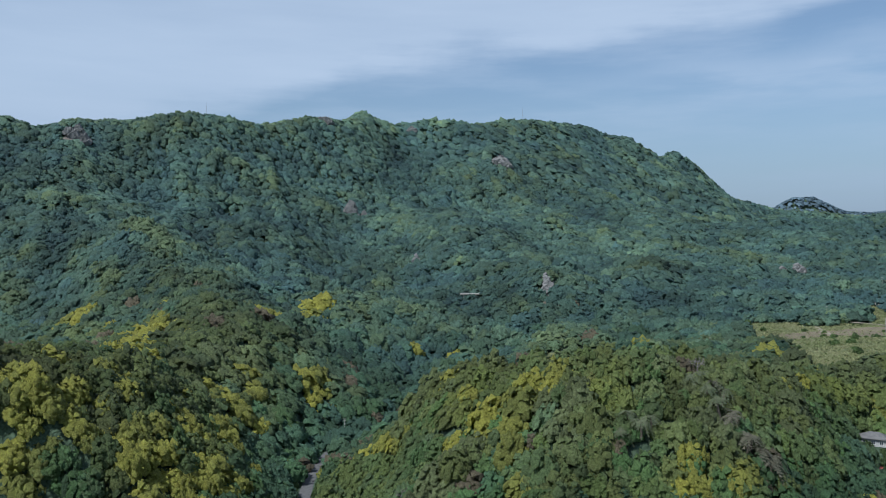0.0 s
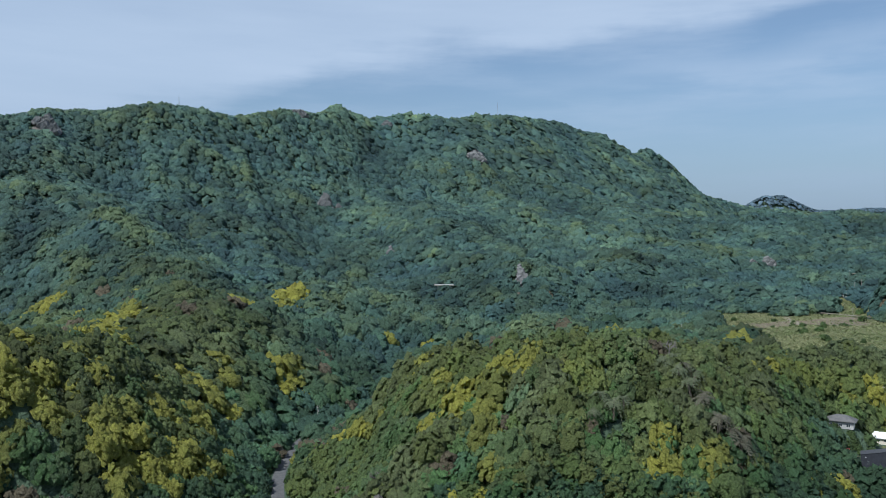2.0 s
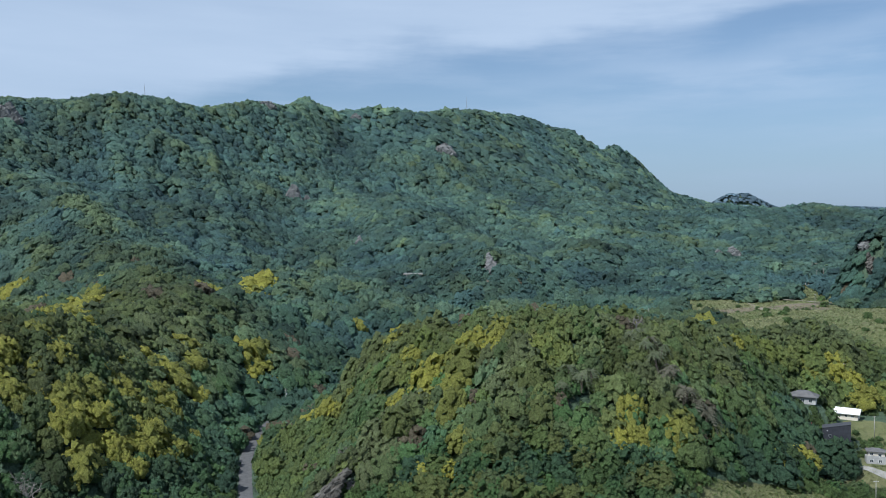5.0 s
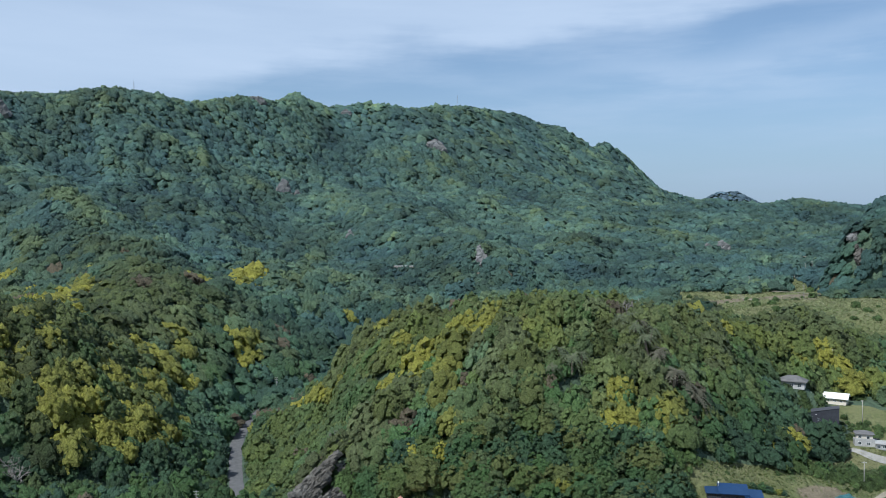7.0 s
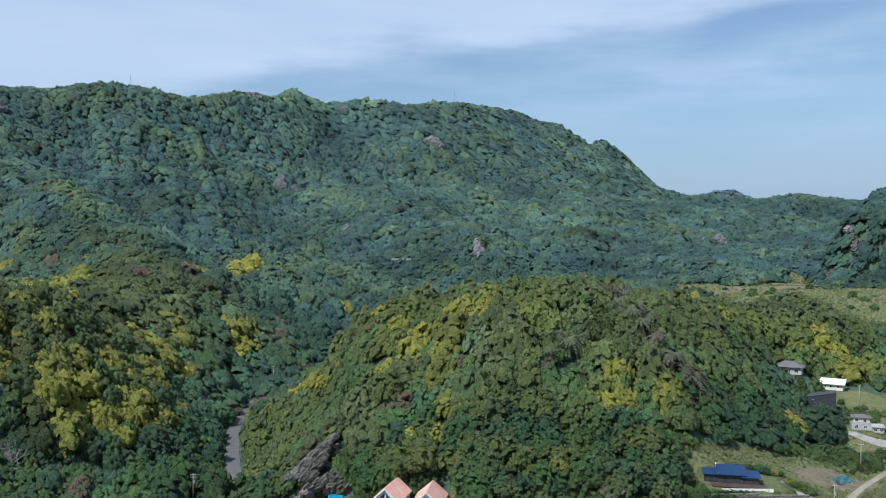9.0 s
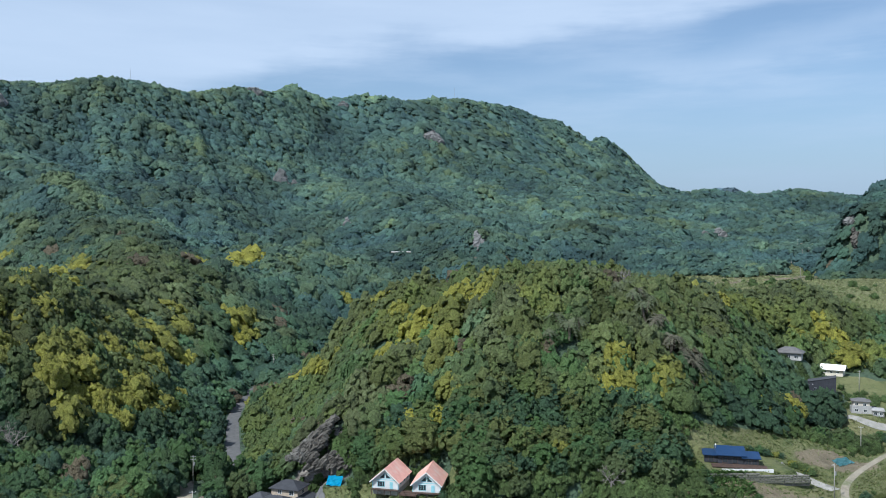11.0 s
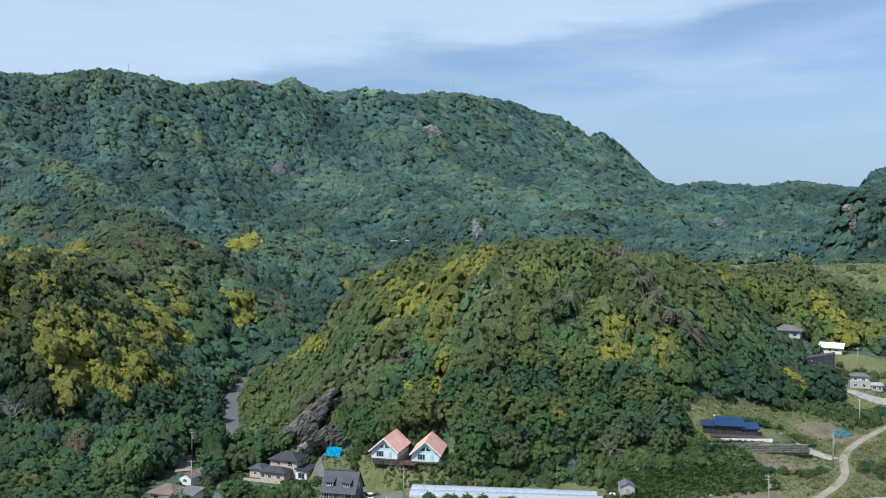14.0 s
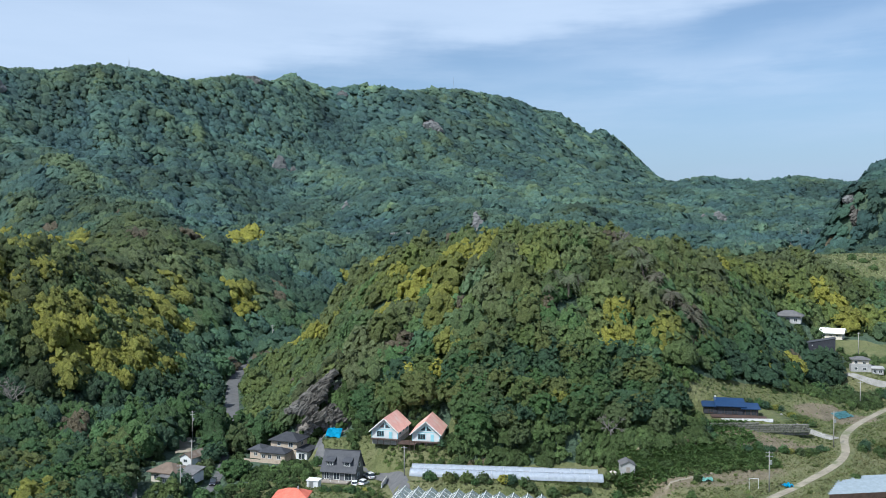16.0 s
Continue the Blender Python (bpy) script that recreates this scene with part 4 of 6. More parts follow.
FULL = [crown(k, 160, 0.028, shape_rng, t) for k, t in ((64, 0.48), (74, 0.44), (58, 0.52), (80, 0.50), (68, 0.42), (62, 0.54))]
KINDS = [tree_kind(s, leaves_green, "evergreen broadleaf tree with a dense rounded crown on the hillside") for s in FULL]
FLOWERING = [tree_kind(s, leaves_bloom, "broadleaf tree covered in yellow blossom among green trees") for s in FULL[:3]]
tree_rng = np.random.default_rng(23)
flowers = tree_rng.random(300) < blooming(x_near[single], y_near[single])
first_used = set()
for i, k in enumerate(single):
    x, y = float(x_near[k]), float(y_near[k])
    src = FLOWERING[i % 3] if flowers[i] else KINDS[i % 6]
    size = 10.2 * tree_rng.uniform(0.75, 1.25)
    m = pose(x, y, z_at(x, y) - 0.1, 0, 0, tree_rng.uniform(0, 360)) @ Matrix.Diagonal((size, size, size * tree_rng.uniform(0.80, 1.02), 1))
    if src.name in first_used:
        made = copy_thing(src, m)
        made.matrix_basis = m
    else:
        src.matrix_world = m
        first_used.add(src.name)


# ---- shrubs, thickets and grass ----
def thicket(name, n, region, spread_m, shapes, label, seed, category="shrubs", tint=(0.070, 0.112, 0.038), fill=-0.35):
    r = np.random.default_rng(seed)
    x0, x1, y0, y1 = region
    x, y = r.uniform(x0, x1, n), r.uniform(y0, y1, n)
    patch = waves(x, y, 16, 61) + 0.6 * waves(x, y, 7, 62)
    ok = (patch > fill) & (along(x, y, ROAD)[0] > 4.2) & (along(x, y, LANE)[0] > 2.4 + 2.4 * smooth(241 - y, 0, 4)) & (along(x, y, TRACK)[0] > 3) & (along(x, y, [(*q, 0) for q in DRIVE])[0] > 3.4)
    ok &= along(x, y, [(-62, 215, 0), (-64.5, 232, 0), (-61, 262, 0), (-62, 284, 0)])[0] > 3.2
    for lx, ly, z, hx, hy in LOTS:
        ok &= (np.abs(x - lx) > hx + 0.6) | (np.abs(y - ly) > hy + 0.6)
    ok &= ~((x > -4) & (x < 23) & (y > 238) & (y < 257) & ((spread_m > 2) | (y > 245)))
    ok &= ~((x > 5) & (x < 70) & (y < 232.5) & (y > 196)) & ~((x > -20) & (x < 5) & (y < 236) & (y > 222)) & ~((x > -20) & (x < -5) & (y > 251) & (y < 264) & ((patch < 0.3) | (x > -18) & (x < -7))) & ~((y > 245) & (y < 256.5) & (x > -2) & (x < 25)) & ~((x > -41) & (x < -17) & (y > 247) & (y < 258)) & ~((x > 98) & (x < 135) & (y > 231) & (y < 255) & (patch < 0.55))
    global rng
    rng = r
    ob = forest(name, x[ok], y[ok], spread_m, shapes, label, 0.12, 1.0, tint)
    return tagged(ob, category=category)


thicket("garden_thicket", 1500, (-82, 4, 205, 262), 2.4, MID, "dense green garden shrubs between the houses", 71, fill=-0.8)
thicket("rough_weeds", 600, (20, 215, 200, 302), 1.1, FAR, "rough weeds and young shrubs on open ground", 75, tint=(0.120, 0.155, 0.050))
thicket("hillfoot_thicket", 1700, (-34, 104, 237, 276), 3.2, MID, "dense undergrowth below the trees at the hill foot", 76, fill=-2)
thicket("tunnel_thicket", 420, (24, 99, 232, 247), 4.4, MID, "tall light green bushes between the trees and the film tunnels", 78, fill=-2, tint=(0.092, 0.138, 0.050))
thicket("straw_tufts", 420, (24, 99, 231.5, 240), 1.6, FAR, "dry straw coloured tufts along the hill foot", 79, "grass", (0.21, 0.185, 0.115), -0.2)
thicket("verge_thicket", 900, (-80, -34, 286, 400), 3.4, MID, "dense green bushes along the valley road", 83, fill=-2, tint=(0.075, 0.125, 0.042))
thicket("bank_thicket", 420, (160, 224, 342, 364), 4.6, MID, "dense green bushes on the bank behind the hillside houses", 80, fill=-1, tint=(0.090, 0.135, 0.050))
thicket("house_thicket", 330, (160, 224, 292, 346), 3.4, NEAR, "scattered green bushes around the hillside houses", 81, fill=0.15, tint=(0.085, 0.130, 0.048))
thicket("bank_weeds", 900, (-14, 32, 231, 250), 1.3, FAR, "light green weeds on the grassy bank below the cabins", 82, tint=(0.120, 0.168, 0.052), fill=-0.6)
thicket("field_thicket", 260, (70, 215, 200, 300), 2.6, MID, "scattered green shrubs along field edges", 73, fill=0.3)
thicket("field_hedge", 190, (137, 176, 267.5, 277), 3.0, MID, "dense green hedge between the tilled field and the grass", 84, "hedge", (0.085, 0.130, 0.045), -2)
thicket("meadow_thicket", 120, (170, 345, 300, 640), 4.5, MID, "scattered bushes on the open meadow", 74)


def grass_stuff(name, n, x0, x1, y0, y1, tall, label, seed, lush=(0.112, 0.160, 0.050), dry=(0.255, 0.23, 0.12)):
    """Rough grass: short blades in tufts, each tuft toned on its own."""
    r = np.random.default_rng(seed)
    x, y = r.uniform(x0, x1, n), r.uniform(y0, y1, n)
    ok = (meadow(x, y) > 0.55) & (along(x, y, ROAD)[0] > 3.2) & (along(x, y, LANE)[0] > 2) & (along(x, y, TRACK)[0] > 2) & (along(x, y, [(*q, 0) for q in DRIVE])[0] > 2.6)
    for lx, ly, z, hx, hy in LOTS:
        ok &= (np.abs(x - lx) > hx) | (np.abs(y - ly) > hy)
    ok &= r.random(n) > 1.2 * bare_soil(x, y)
    x, y = x[ok], y[ok]
    z = land(x, y)
    a = r.uniform(0, math.tau, len(x))
    w, h = tall * r.uniform(0.5, 1.1, len(x)), tall * r.uniform(0.5, 1.2, len(x))
    lean = r.normal(0, 1.0, (len(x), 2)) * h[:, None]
    p0 = np.stack([x - w * np.cos(a), y - w * np.sin(a), z - 0.05], 1)
    p1 = np.stack([x + w * np.cos(a), y + w * np.sin(a), z - 0.05], 1)
    p2 = np.stack([x + lean[:, 0], y + lean[:, 1], z + h], 1)
    verts = np.stack([p0, p1, p2], 1).reshape(-1, 3)
    me = tri_mesh(name, verts, np.arange(len(verts)).reshape(-1, 3), leaves_mixed)
    lush, dry = np.array(lush), np.array(dry)
    f = np.clip(0.22 + 0.4 * waves(x, y, 24, 81) + r.normal(0, 0.2, len(x)), 0, 1)[:, None]
    colour_layer(me, "leaf", np.repeat(lush * (1 - f) + dry * f, 3, 0))
    return tagged(new(name, me), label, "grass", kind="stuff")


grass_stuff("garden_grass", 90000, -40, 215, 195, 305, 0.42, "rough green and straw coloured grass", 91)
grass_stuff("tall_grass", 16000, 66, 112, 217, 243, 0.9, "tall lush green grass between the fields and the trees", 93, (0.085, 0.150, 0.045), (0.135, 0.185, 0.065))
grass_stuff("meadow_grass", 60000, 150, 385, 400, 720, 0.8, "tall pale grass on the plateau meadow", 92, (0.200, 0.240, 0.105), (0.35, 0.33, 0.185))


def shrub_kind(shape, mat, label):
    ob = thing("shrub", Matrix(), label, "shrub", "garden shrubs")
    for name, me in (("stem", trunk_mesh), ("foliage", mesh_of("foliage", shape, mat))):
        child = new(name, me)
        child.parent = ob
        child.matrix_basis = pose(0, 0, 0.18)
    return ob


SHRUBS = [shrub_kind(sh, leaves_green, "rounded dark green garden shrub beside the fields") for sh in FULL[:4]]
SHRUBS.append(shrub_kind(FULL[4], leaves_bloom, "yellow green garden shrub beside the fields"))
shrub_rng = np.random.default_rng(41)
planted = [0] * 5


def plant(x, y, size, kind):
    m = pose(x, y, z_at(x, y) - 0.15, 0, 0, shrub_rng.uniform(0, 360)) @ Matrix.Diagonal((size, size, size * shrub_rng.uniform(0.7, 1.0), 1))
    if planted[kind]:
        copy_thing(SHRUBS[kind], m).matrix_basis = m
    else:
        SHRUBS[kind].matrix_world = m
    planted[kind] += 1


def row(x0, y0, x1, y1, count, size, wander=0.8, yellow=0.08):
    for k in range(count):
        f = (k + shrub_rng.uniform(0.1, 0.9)) / count
        plant(x0 + (x1 - x0) * f + shrub_rng.normal(0, wander * 0.5), y0 + (y1 - y0) * f + shrub_rng.normal(0, wander), size * shrub_rng.uniform(0.65, 1.35), 4 if shrub_rng.random() < yellow else int(shrub_rng.integers(4)))


row(13, 226.0, 60, 217.5, 18, 3.2)
row(-14, 227.2, 0, 224.5, 9, 2.2, 0.3)
row(62, 221, 66, 219, 4, 3.2)
row(104, 228.5, 122, 226.5, 9, 2.8)
row(122, 226.0, 131, 229.0, 6, 3.4)
row(138, 274, 182, 279, 20, 4.4, 1.4, 0)
row(132, 252, 137, 247, 6, 3.6)
row(118, 256, 132, 257, 6, 3.2)
row(97, 246, 99, 236, 6, 4.0)
row(98, 234, 104, 230, 4, 3.6)
row(140, 228, 160, 236, 8, 2.8)
row(-24, 250.5, -16, 250.0, 5, 3.0)
row(-6, 247.5, 2, 241.0, 5, 2.2)
row(20, 240.5, 27, 238.5, 5, 2.8)
row(-52, 240, -50, 262, 7, 4.2)
row(-40, 238, -38, 252, 5, 3.4)


# ---- houses ----
def cabin(x, y, z, turn, width, depth):
    """A white cabin with a steep salmon roof, glazed gable, pale blue trim and a dark deck."""
    ob = thing("cabin", pose(x, y, z, 0, 0, turn), "white timber cabin with faded pink roof and blue trim", "house", "pink-roofed cabins")
    eave, ridge, h = 2.5, 6.0, width / 2
    part("wall", prism([(-h, 0), (h, 0), (h, eave), (0, ridge), (-h, eave)], 0, depth), wall_white, ob)
    over, lap, drop = 0.7, 0.9, 0.7 * (ridge - eave) / h
    for sx in (-1, 1):
        roof = part("roof_panel", slab([(0, -lap, ridge + 0.22), (sx * (h + over), -lap, eave - drop + 0.22), (sx * (h + over), depth + 0.5, eave - drop + 0.22), (0, depth + 0.5, ridge + 0.22)], 0.16), roof_pink, ob, "faded salmon pink roof")
        for i in range(9):
            yy = -lap + (depth + 0.5 + lap) * (i + 0.5) / 9
            part("seam", slab([(0, yy, ridge + 0.27), (sx * (h + over), yy, eave - drop + 0.27), (sx * (h + over), yy + 0.08, eave - drop + 0.27), (0, yy + 0.08, ridge + 0.27)], 0.05), roof_pink, roof)
        part("barge_board", slab([(0, -lap - 0.06, ridge + 0.18), (sx * (h + over), -lap - 0.06, eave - drop + 0.18), (sx * (h + over), -lap, eave - drop + 0.18), (0, -lap, ridge + 0.18)], 0.28), frame_white, ob, "white barge board")
        # slanted gable pane beside the centre post
        gable = part("gable_window", prism([(sx * 0.12, 3.05), (sx * 1.7, 3.05), (sx * 1.7, 3.35), (sx * 0.12, 4.75)], -0.06, 0.02), frame_teal, ob, "pale blue gable window frame")
        part("pane", prism([(sx * 0.24, 3.17), (sx * 1.58, 3.17), (sx * 1.58, 3.32), (sx * 0.24, 4.5)], -0.09, -0.062), glass_dark, gable, "dark glass pane")
        part("corner_board", boxes((sx * h - 0.1, -0.05, 0, sx * h + 0.1, 0.1, eave)), frame_teal, ob)
    part("trim", boxes((-h, -0.05, 2.55, h, 0.0, 2.75)), frame_teal, ob, "pale blue trim board")
    window(ob, -1.3, -0.02, 0.5, 2.3, 1.7, 0, frame_teal, 2)
    door(ob, 1.9, -0.02, 0.05, 1.0, 2.05, frame_teal)
    for k in range(3):
        window(ob, h + 0.02, 2.5 + 3.6 * k, 0.9, 1.3, 1.1, 90, frame_teal)
    part("deck", boxes((-h - 0.2, -1.0, -0.25, h + 0.2, 0, -0.05)), wood_dark, ob, "narrow dark brown timber porch")
    for k in range(5):
        xx = -h + width * k / 4
        part("post", boxes((xx - 0.08, -0.95, -1.8, xx + 0.08, -0.79, -0.25)), wood_dark, ob)
    part("foundation", boxes((-h + 0.05, 0.05, -1.8, h - 0.05, depth - 0.05, 0)), concrete, ob, "concrete foundation")
    return ob


cabin(3.6, 246.1, 10.3, -19, 8.0, 12.0)
cabin(15.7, 242.6, 10.0, -13, 8.2, 12.0)
terrace = thing("terrace", pose(10.4, 242.2, 9.0, 0, 0, -17), "dark brown timber terrace with posts between the cabins", "terrace")
part("floor_boards", boxes((-2.6, -1.6, 0.6, 2.6, 3.0, 0.8)), wood_dark, terrace)
for k in range(4):
    part("post", boxes((-2.5 + 1.6 * k, -1.55, -1.2, -2.35 + 1.6 * k, -1.4, 1.7)), wood_dark, terrace)
part("railing", boxes((-2.6, -1.55, 1.55, 2.6, -1.45, 1.65)), wood_dark, terrace)

# the hip-roofed house with beige walls
hip = thing("house", pose(-27.4, 258.8, 1.5, 0, 0, -22), "beige two-storey house with dark slate hip roofs", "house")
part("main_wall", boxes((-4.5, 0, 0, 4.5, 7, 5.4)), wall_beige, hip)
part("main_roof", hip_roof(-5.2, -0.7, 5.2, 7.7, 5.4, 2.0), roof_slate, hip, "dark slate hip roof")
part("front_wall", boxes((-5.6, -4.4, 0, 2.6, -0.003, 2.7)), wall_beige, hip)
part("front_roof", hip_roof(-6.2, -5.1, 3.2, 0.5, 2.7, 1.3), roof_slate, hip)
part("side_wall", boxes((4.503, -0.5, 0, 8.2, 6, 2.7)), wall_white, hip, "pale rendered side wing")
part("side_roof", slab([(4.2, -1.1, 3.5), (8.9, -1.1, 3.0), (8.9, 6.6, 3.0), (4.2, 6.6, 3.5)], 0.25), roof_slate, hip)
part("annex_wall", boxes((-10.4, -2.4, 0, -6.3, 2.4, 2.6)), wall_beige, hip)
part("annex_roof", hip_roof(-11.0, -3.0, -5.7, 3.0, 2.6, 1.2), roof_charcoal, hip, "blue grey annex roof")
for xx in (-4.6, -2.4, 0.6):
    window(hip, xx, -4.42, 0.9, 1.3, 1.2)
window(hip, -1.6, -0.02, 3.9, 1.3, 1.2)
window(hip, 2.4, -0.02, 3.7, 1.6, 1.5)
window(hip, -8.4, -2.42, 0.9, 1.2, 1.1)
window(hip, 6.4, -0.52, 0.4, 2.2, 1.9)
window(hip, 4.52, 3.5, 3.8, 1.4, 1.2, 90)
door(hip, -6.0, -2.0, 0, 0.9, 2.05, wood_dark, -90)
part("garden_wall", boxes((-11, -5.6, -0.6, 3, -5.35, 0.6)), wall_beige, hip, "low beige garden wall")

# the grey house with dormers
grey = thing("house", pose(-9.6, 236.6, 0.45, 0, 0, -18), "dark grey house with a steep charcoal roof and dormers", "house")
part("wall", prism([(0, 0), (7.2, 0), (7.2, 3.5), (3.6, 8.0), (0, 3.5)], -5, 5), wall_grey, grey, at=pose(0, 0, 0, 0, 0, 0) @ Matrix(((0, 1, 0, 0), (1, 0, 0, 0), (0, 0, 1, 0), (0, 0, 0, 1))))
for front in (True, False):
    y_low, y_top = (-0.8, 3.6) if front else (8.0, 3.6)
    part("roof_panel", slab([(-5.4, y_top, 8.2), (5.4, y_top, 8.2), (5.4, y_low, 2.7), (-5.4, y_low, 2.7)], 0.2), roof_charcoal, grey, "steep charcoal shingle roof")
part("ridge_cap", boxes((-5.4, 3.45, 8.16, 5.4, 3.75, 8.28)), roof_slate, grey)
for xx in (-2.7, 2.4):
    dormer = part("dormer", boxes((xx - 1.1, 0.35, 4.0, xx + 1.1, 2.4, 5.7)), wall_grey, grey, "grey dormer with white window")
    part("dormer_roof", slab([(xx - 1.4, 3.2, 6.9), (xx + 1.4, 3.2, 6.9), (xx + 1.4, -0.1, 5.6), (xx - 1.4, -0.1, 5.6)], 0.14), roof_charcoal, dormer)
    window(grey, xx, 0.33, 4.45, 1.7, 1.1, 0, frame_white, 2)
for xx, w in ((-3.6, 1.5), (-0.6, 1.8), (2.9, 2.2)):
    window(grey, xx, -0.02, 0.5, w, 2.0)
window(grey, 5.02, 3.6, 3.6, 1.4, 1.3, 90)
window(grey, 5.02, 2.4, 0.6, 1.6, 1.7, 90)
part("porch_deck", boxes((-4.6, -2.2, 0, 3.4, -0.004, 0.35)), wood_grey, grey, "weathered timber porch")
for xx in (-4.5, -1.8, 0.8, 3.2):
    part("porch_post", boxes((xx, -2.1, 0.35, xx + 0.1, -2.0, 1.25)), frame_white, grey)

parapet = thing("garden_wall", pose(2.6, 227.0, z_at(2.6, 228), 0, 0, 78), "low white wall beside the driveway", "wall")
part("wall", boxes((0, 0, -0.6, 8, 0.25, 1.0)), wall_white, parapet)
part("coping", boxes((-0.05, -0.06, 1.0, 8.05, 0.31, 1.1)), concrete, parapet)

# the low house with an orange red roof
red = thing("house", pose(-20.8, 211.5, 0.4, 0, 0, -8) @ Matrix.Diagonal((0.86, 0.86, 0.95, 1)), "small white house with an orange red hip roof", "house")
part("wall", boxes((-4.4, 0, 0, 4.4, 6, 3.6)), wall_white, red)
part("roof", hip_roof(-5.3, -0.9, 5.3, 6.9, 3.6, 1.7), roof_red, red, "orange red sheet metal hip roof")
for xx in (-2.4, 1.2):
    window(red, xx, -0.02, 1.2, 1.8, 1.5)
window(red, 4.42, 3, 1.2, 1.4, 1.3, 90)
part("chimney", boxes((1.5, 2.6, 4.6, 2.0, 3.1, 6.0)), metal_grey, red)

# the brown-roofed house and the white shed by the valley road
brown = thing("house", pose(-58.6, 236.6, 1.2, 0, 0, -24), "old house with a brown tiled hip roof and grey annex", "house")
part("wall", boxes((-3.8, 0, 0, 3.8, 6, 2.8)), wall_cream, brown)
part("roof", hip_roof(-4.7, -0.9, 4.7, 6.9, 2.8, 2.0), roof_brown, brown, "brown tiled hip roof")
part("annex_wall", boxes((3.803, 1.5, 0, 9.0, 6.5, 2.6)), wall_white, brown)
part("annex_roof", slab([(3.6, 1.0, 2.8), (9.5, 1.0, 2.8), (9.5, 7.0, 3.7), (3.6, 7.0, 3.7)], 0.2), roof_grey, brown, "grey cement annex roof")
part("porch", boxes((0.5, -2.0, 0, 3.6, -0.003, 2.3)), wall_cream, brown, "glazed cream porch")
part("porch_roof", slab([(0.2, -2.4, 2.35), (3.9, -2.4, 2.35), (3.9, 0, 2.75), (0.2, 0, 2.75)], 0.1), roof_grey, brown)
window(brown, 2.0, -2.02, 0.7, 2.2, 1.3, 0, metal_grey, 2)
window(brown, -2.0, -0.02, 0.8, 1.6, 1.3)
window(brown, 6.4, 1.48, 0.9, 1.8, 1.2)
shed = thing("shed", pose(-56.0, 253.5, 1.4, 0, 0, -30), "small white shed with a brown pitched roof", "shed")
part("wall", prism([(-2.2, 0), (2.2, 0), (2.2, 2.4), (0, 3.6), (-2.2, 2.4)], 0, 7), wall_white, shed)
for sx in (-1, 1):
    part("roof_panel", slab([(0, -0.4, 3.75), (sx * 2.7, -0.4, 2.3), (sx * 2.7, 7.4, 2.3), (0, 7.4, 3.75)], 0.12), roof_brown, shed)
window(shed, 0, -0.02, 0.9, 1.5, 1.0)

# the navy house on its stone terrace
blue = thing("house", pose(111.0, 247.2, 15.2, 0, 0, -17), "low dark timber house with navy blue metal roofs", "house")
part("main_wall", boxes((-4.2, 0.6, 0, 3.4, 6.2, 2.9)), wall_navy, blue)
part("main_roof", slab([(-4.9, -0.4, 2.9), (4.2, -0.4, 2.9), (4.2, 6.9, 4.3), (-4.9, 6.9, 4.3)], 0.22), roof_blue, blue, "navy blue metal roof")
part("left_wall", boxes((-8.2, 1.8, 0, -4.203, 5.8, 2.4)), wall_navy, blue)
part("left_roof", slab([(-8.8, 1.1, 2.4), (-4.2, 1.1, 2.4), (-4.2, 6.3, 3.2), (-8.8, 6.3, 3.2)], 0.2), roof_blue, blue)
part("right_wall", boxes((3.403, -0.2, 0, 7.6, 4.4, 2.4)), wall_navy, blue)
part("right_roof", slab([(2.6, -0.9, 2.4), (8.3, -0.9, 2.4), (8.3, 5.0, 3.3), (2.6, 5.0, 3.3)], 0.2), roof_blue, blue)
for xx, yy in ((-2.2, 0.58), (0.8, 0.58), (4.6, -0.22), (6.4, -0.22), (-6.2, 1.78)):
    window(blue, xx, yy, 0.3, 1.5, 1.8, 0, wood_dark)
window(blue, 7.62, 2.2, 0.5, 1.4, 1.5, 90, wood_dark)
part("deck", boxes((-6.5, -4.2, 0.05, 9.8, -0.25, 0.30)), wood_dark, blue, "dark brown timber deck")
part("vent_pipe", tube(bmesh.new(), (-4.6, 4.6, 2.5), (-4.6, 4.6, 4.9), 0.12, 0.12), metal_grey, blue, "steel chimney pipe")
part("vent_cap", tube(bmesh.new(), (-4.6, 4.6, 4.9), (-4.6, 4.6, 5.2), 0.26, 0.20), roof_white, blue)
curb = thing("curb_wall", pose(111.5, 240.6, 15.0, 0, 0, -6), "white painted curb along the edge of the terrace", "wall")
part("wall", boxes((-6.5, 0, -0.4, 9.0, 0.35, 0.6)), frame_white, curb)


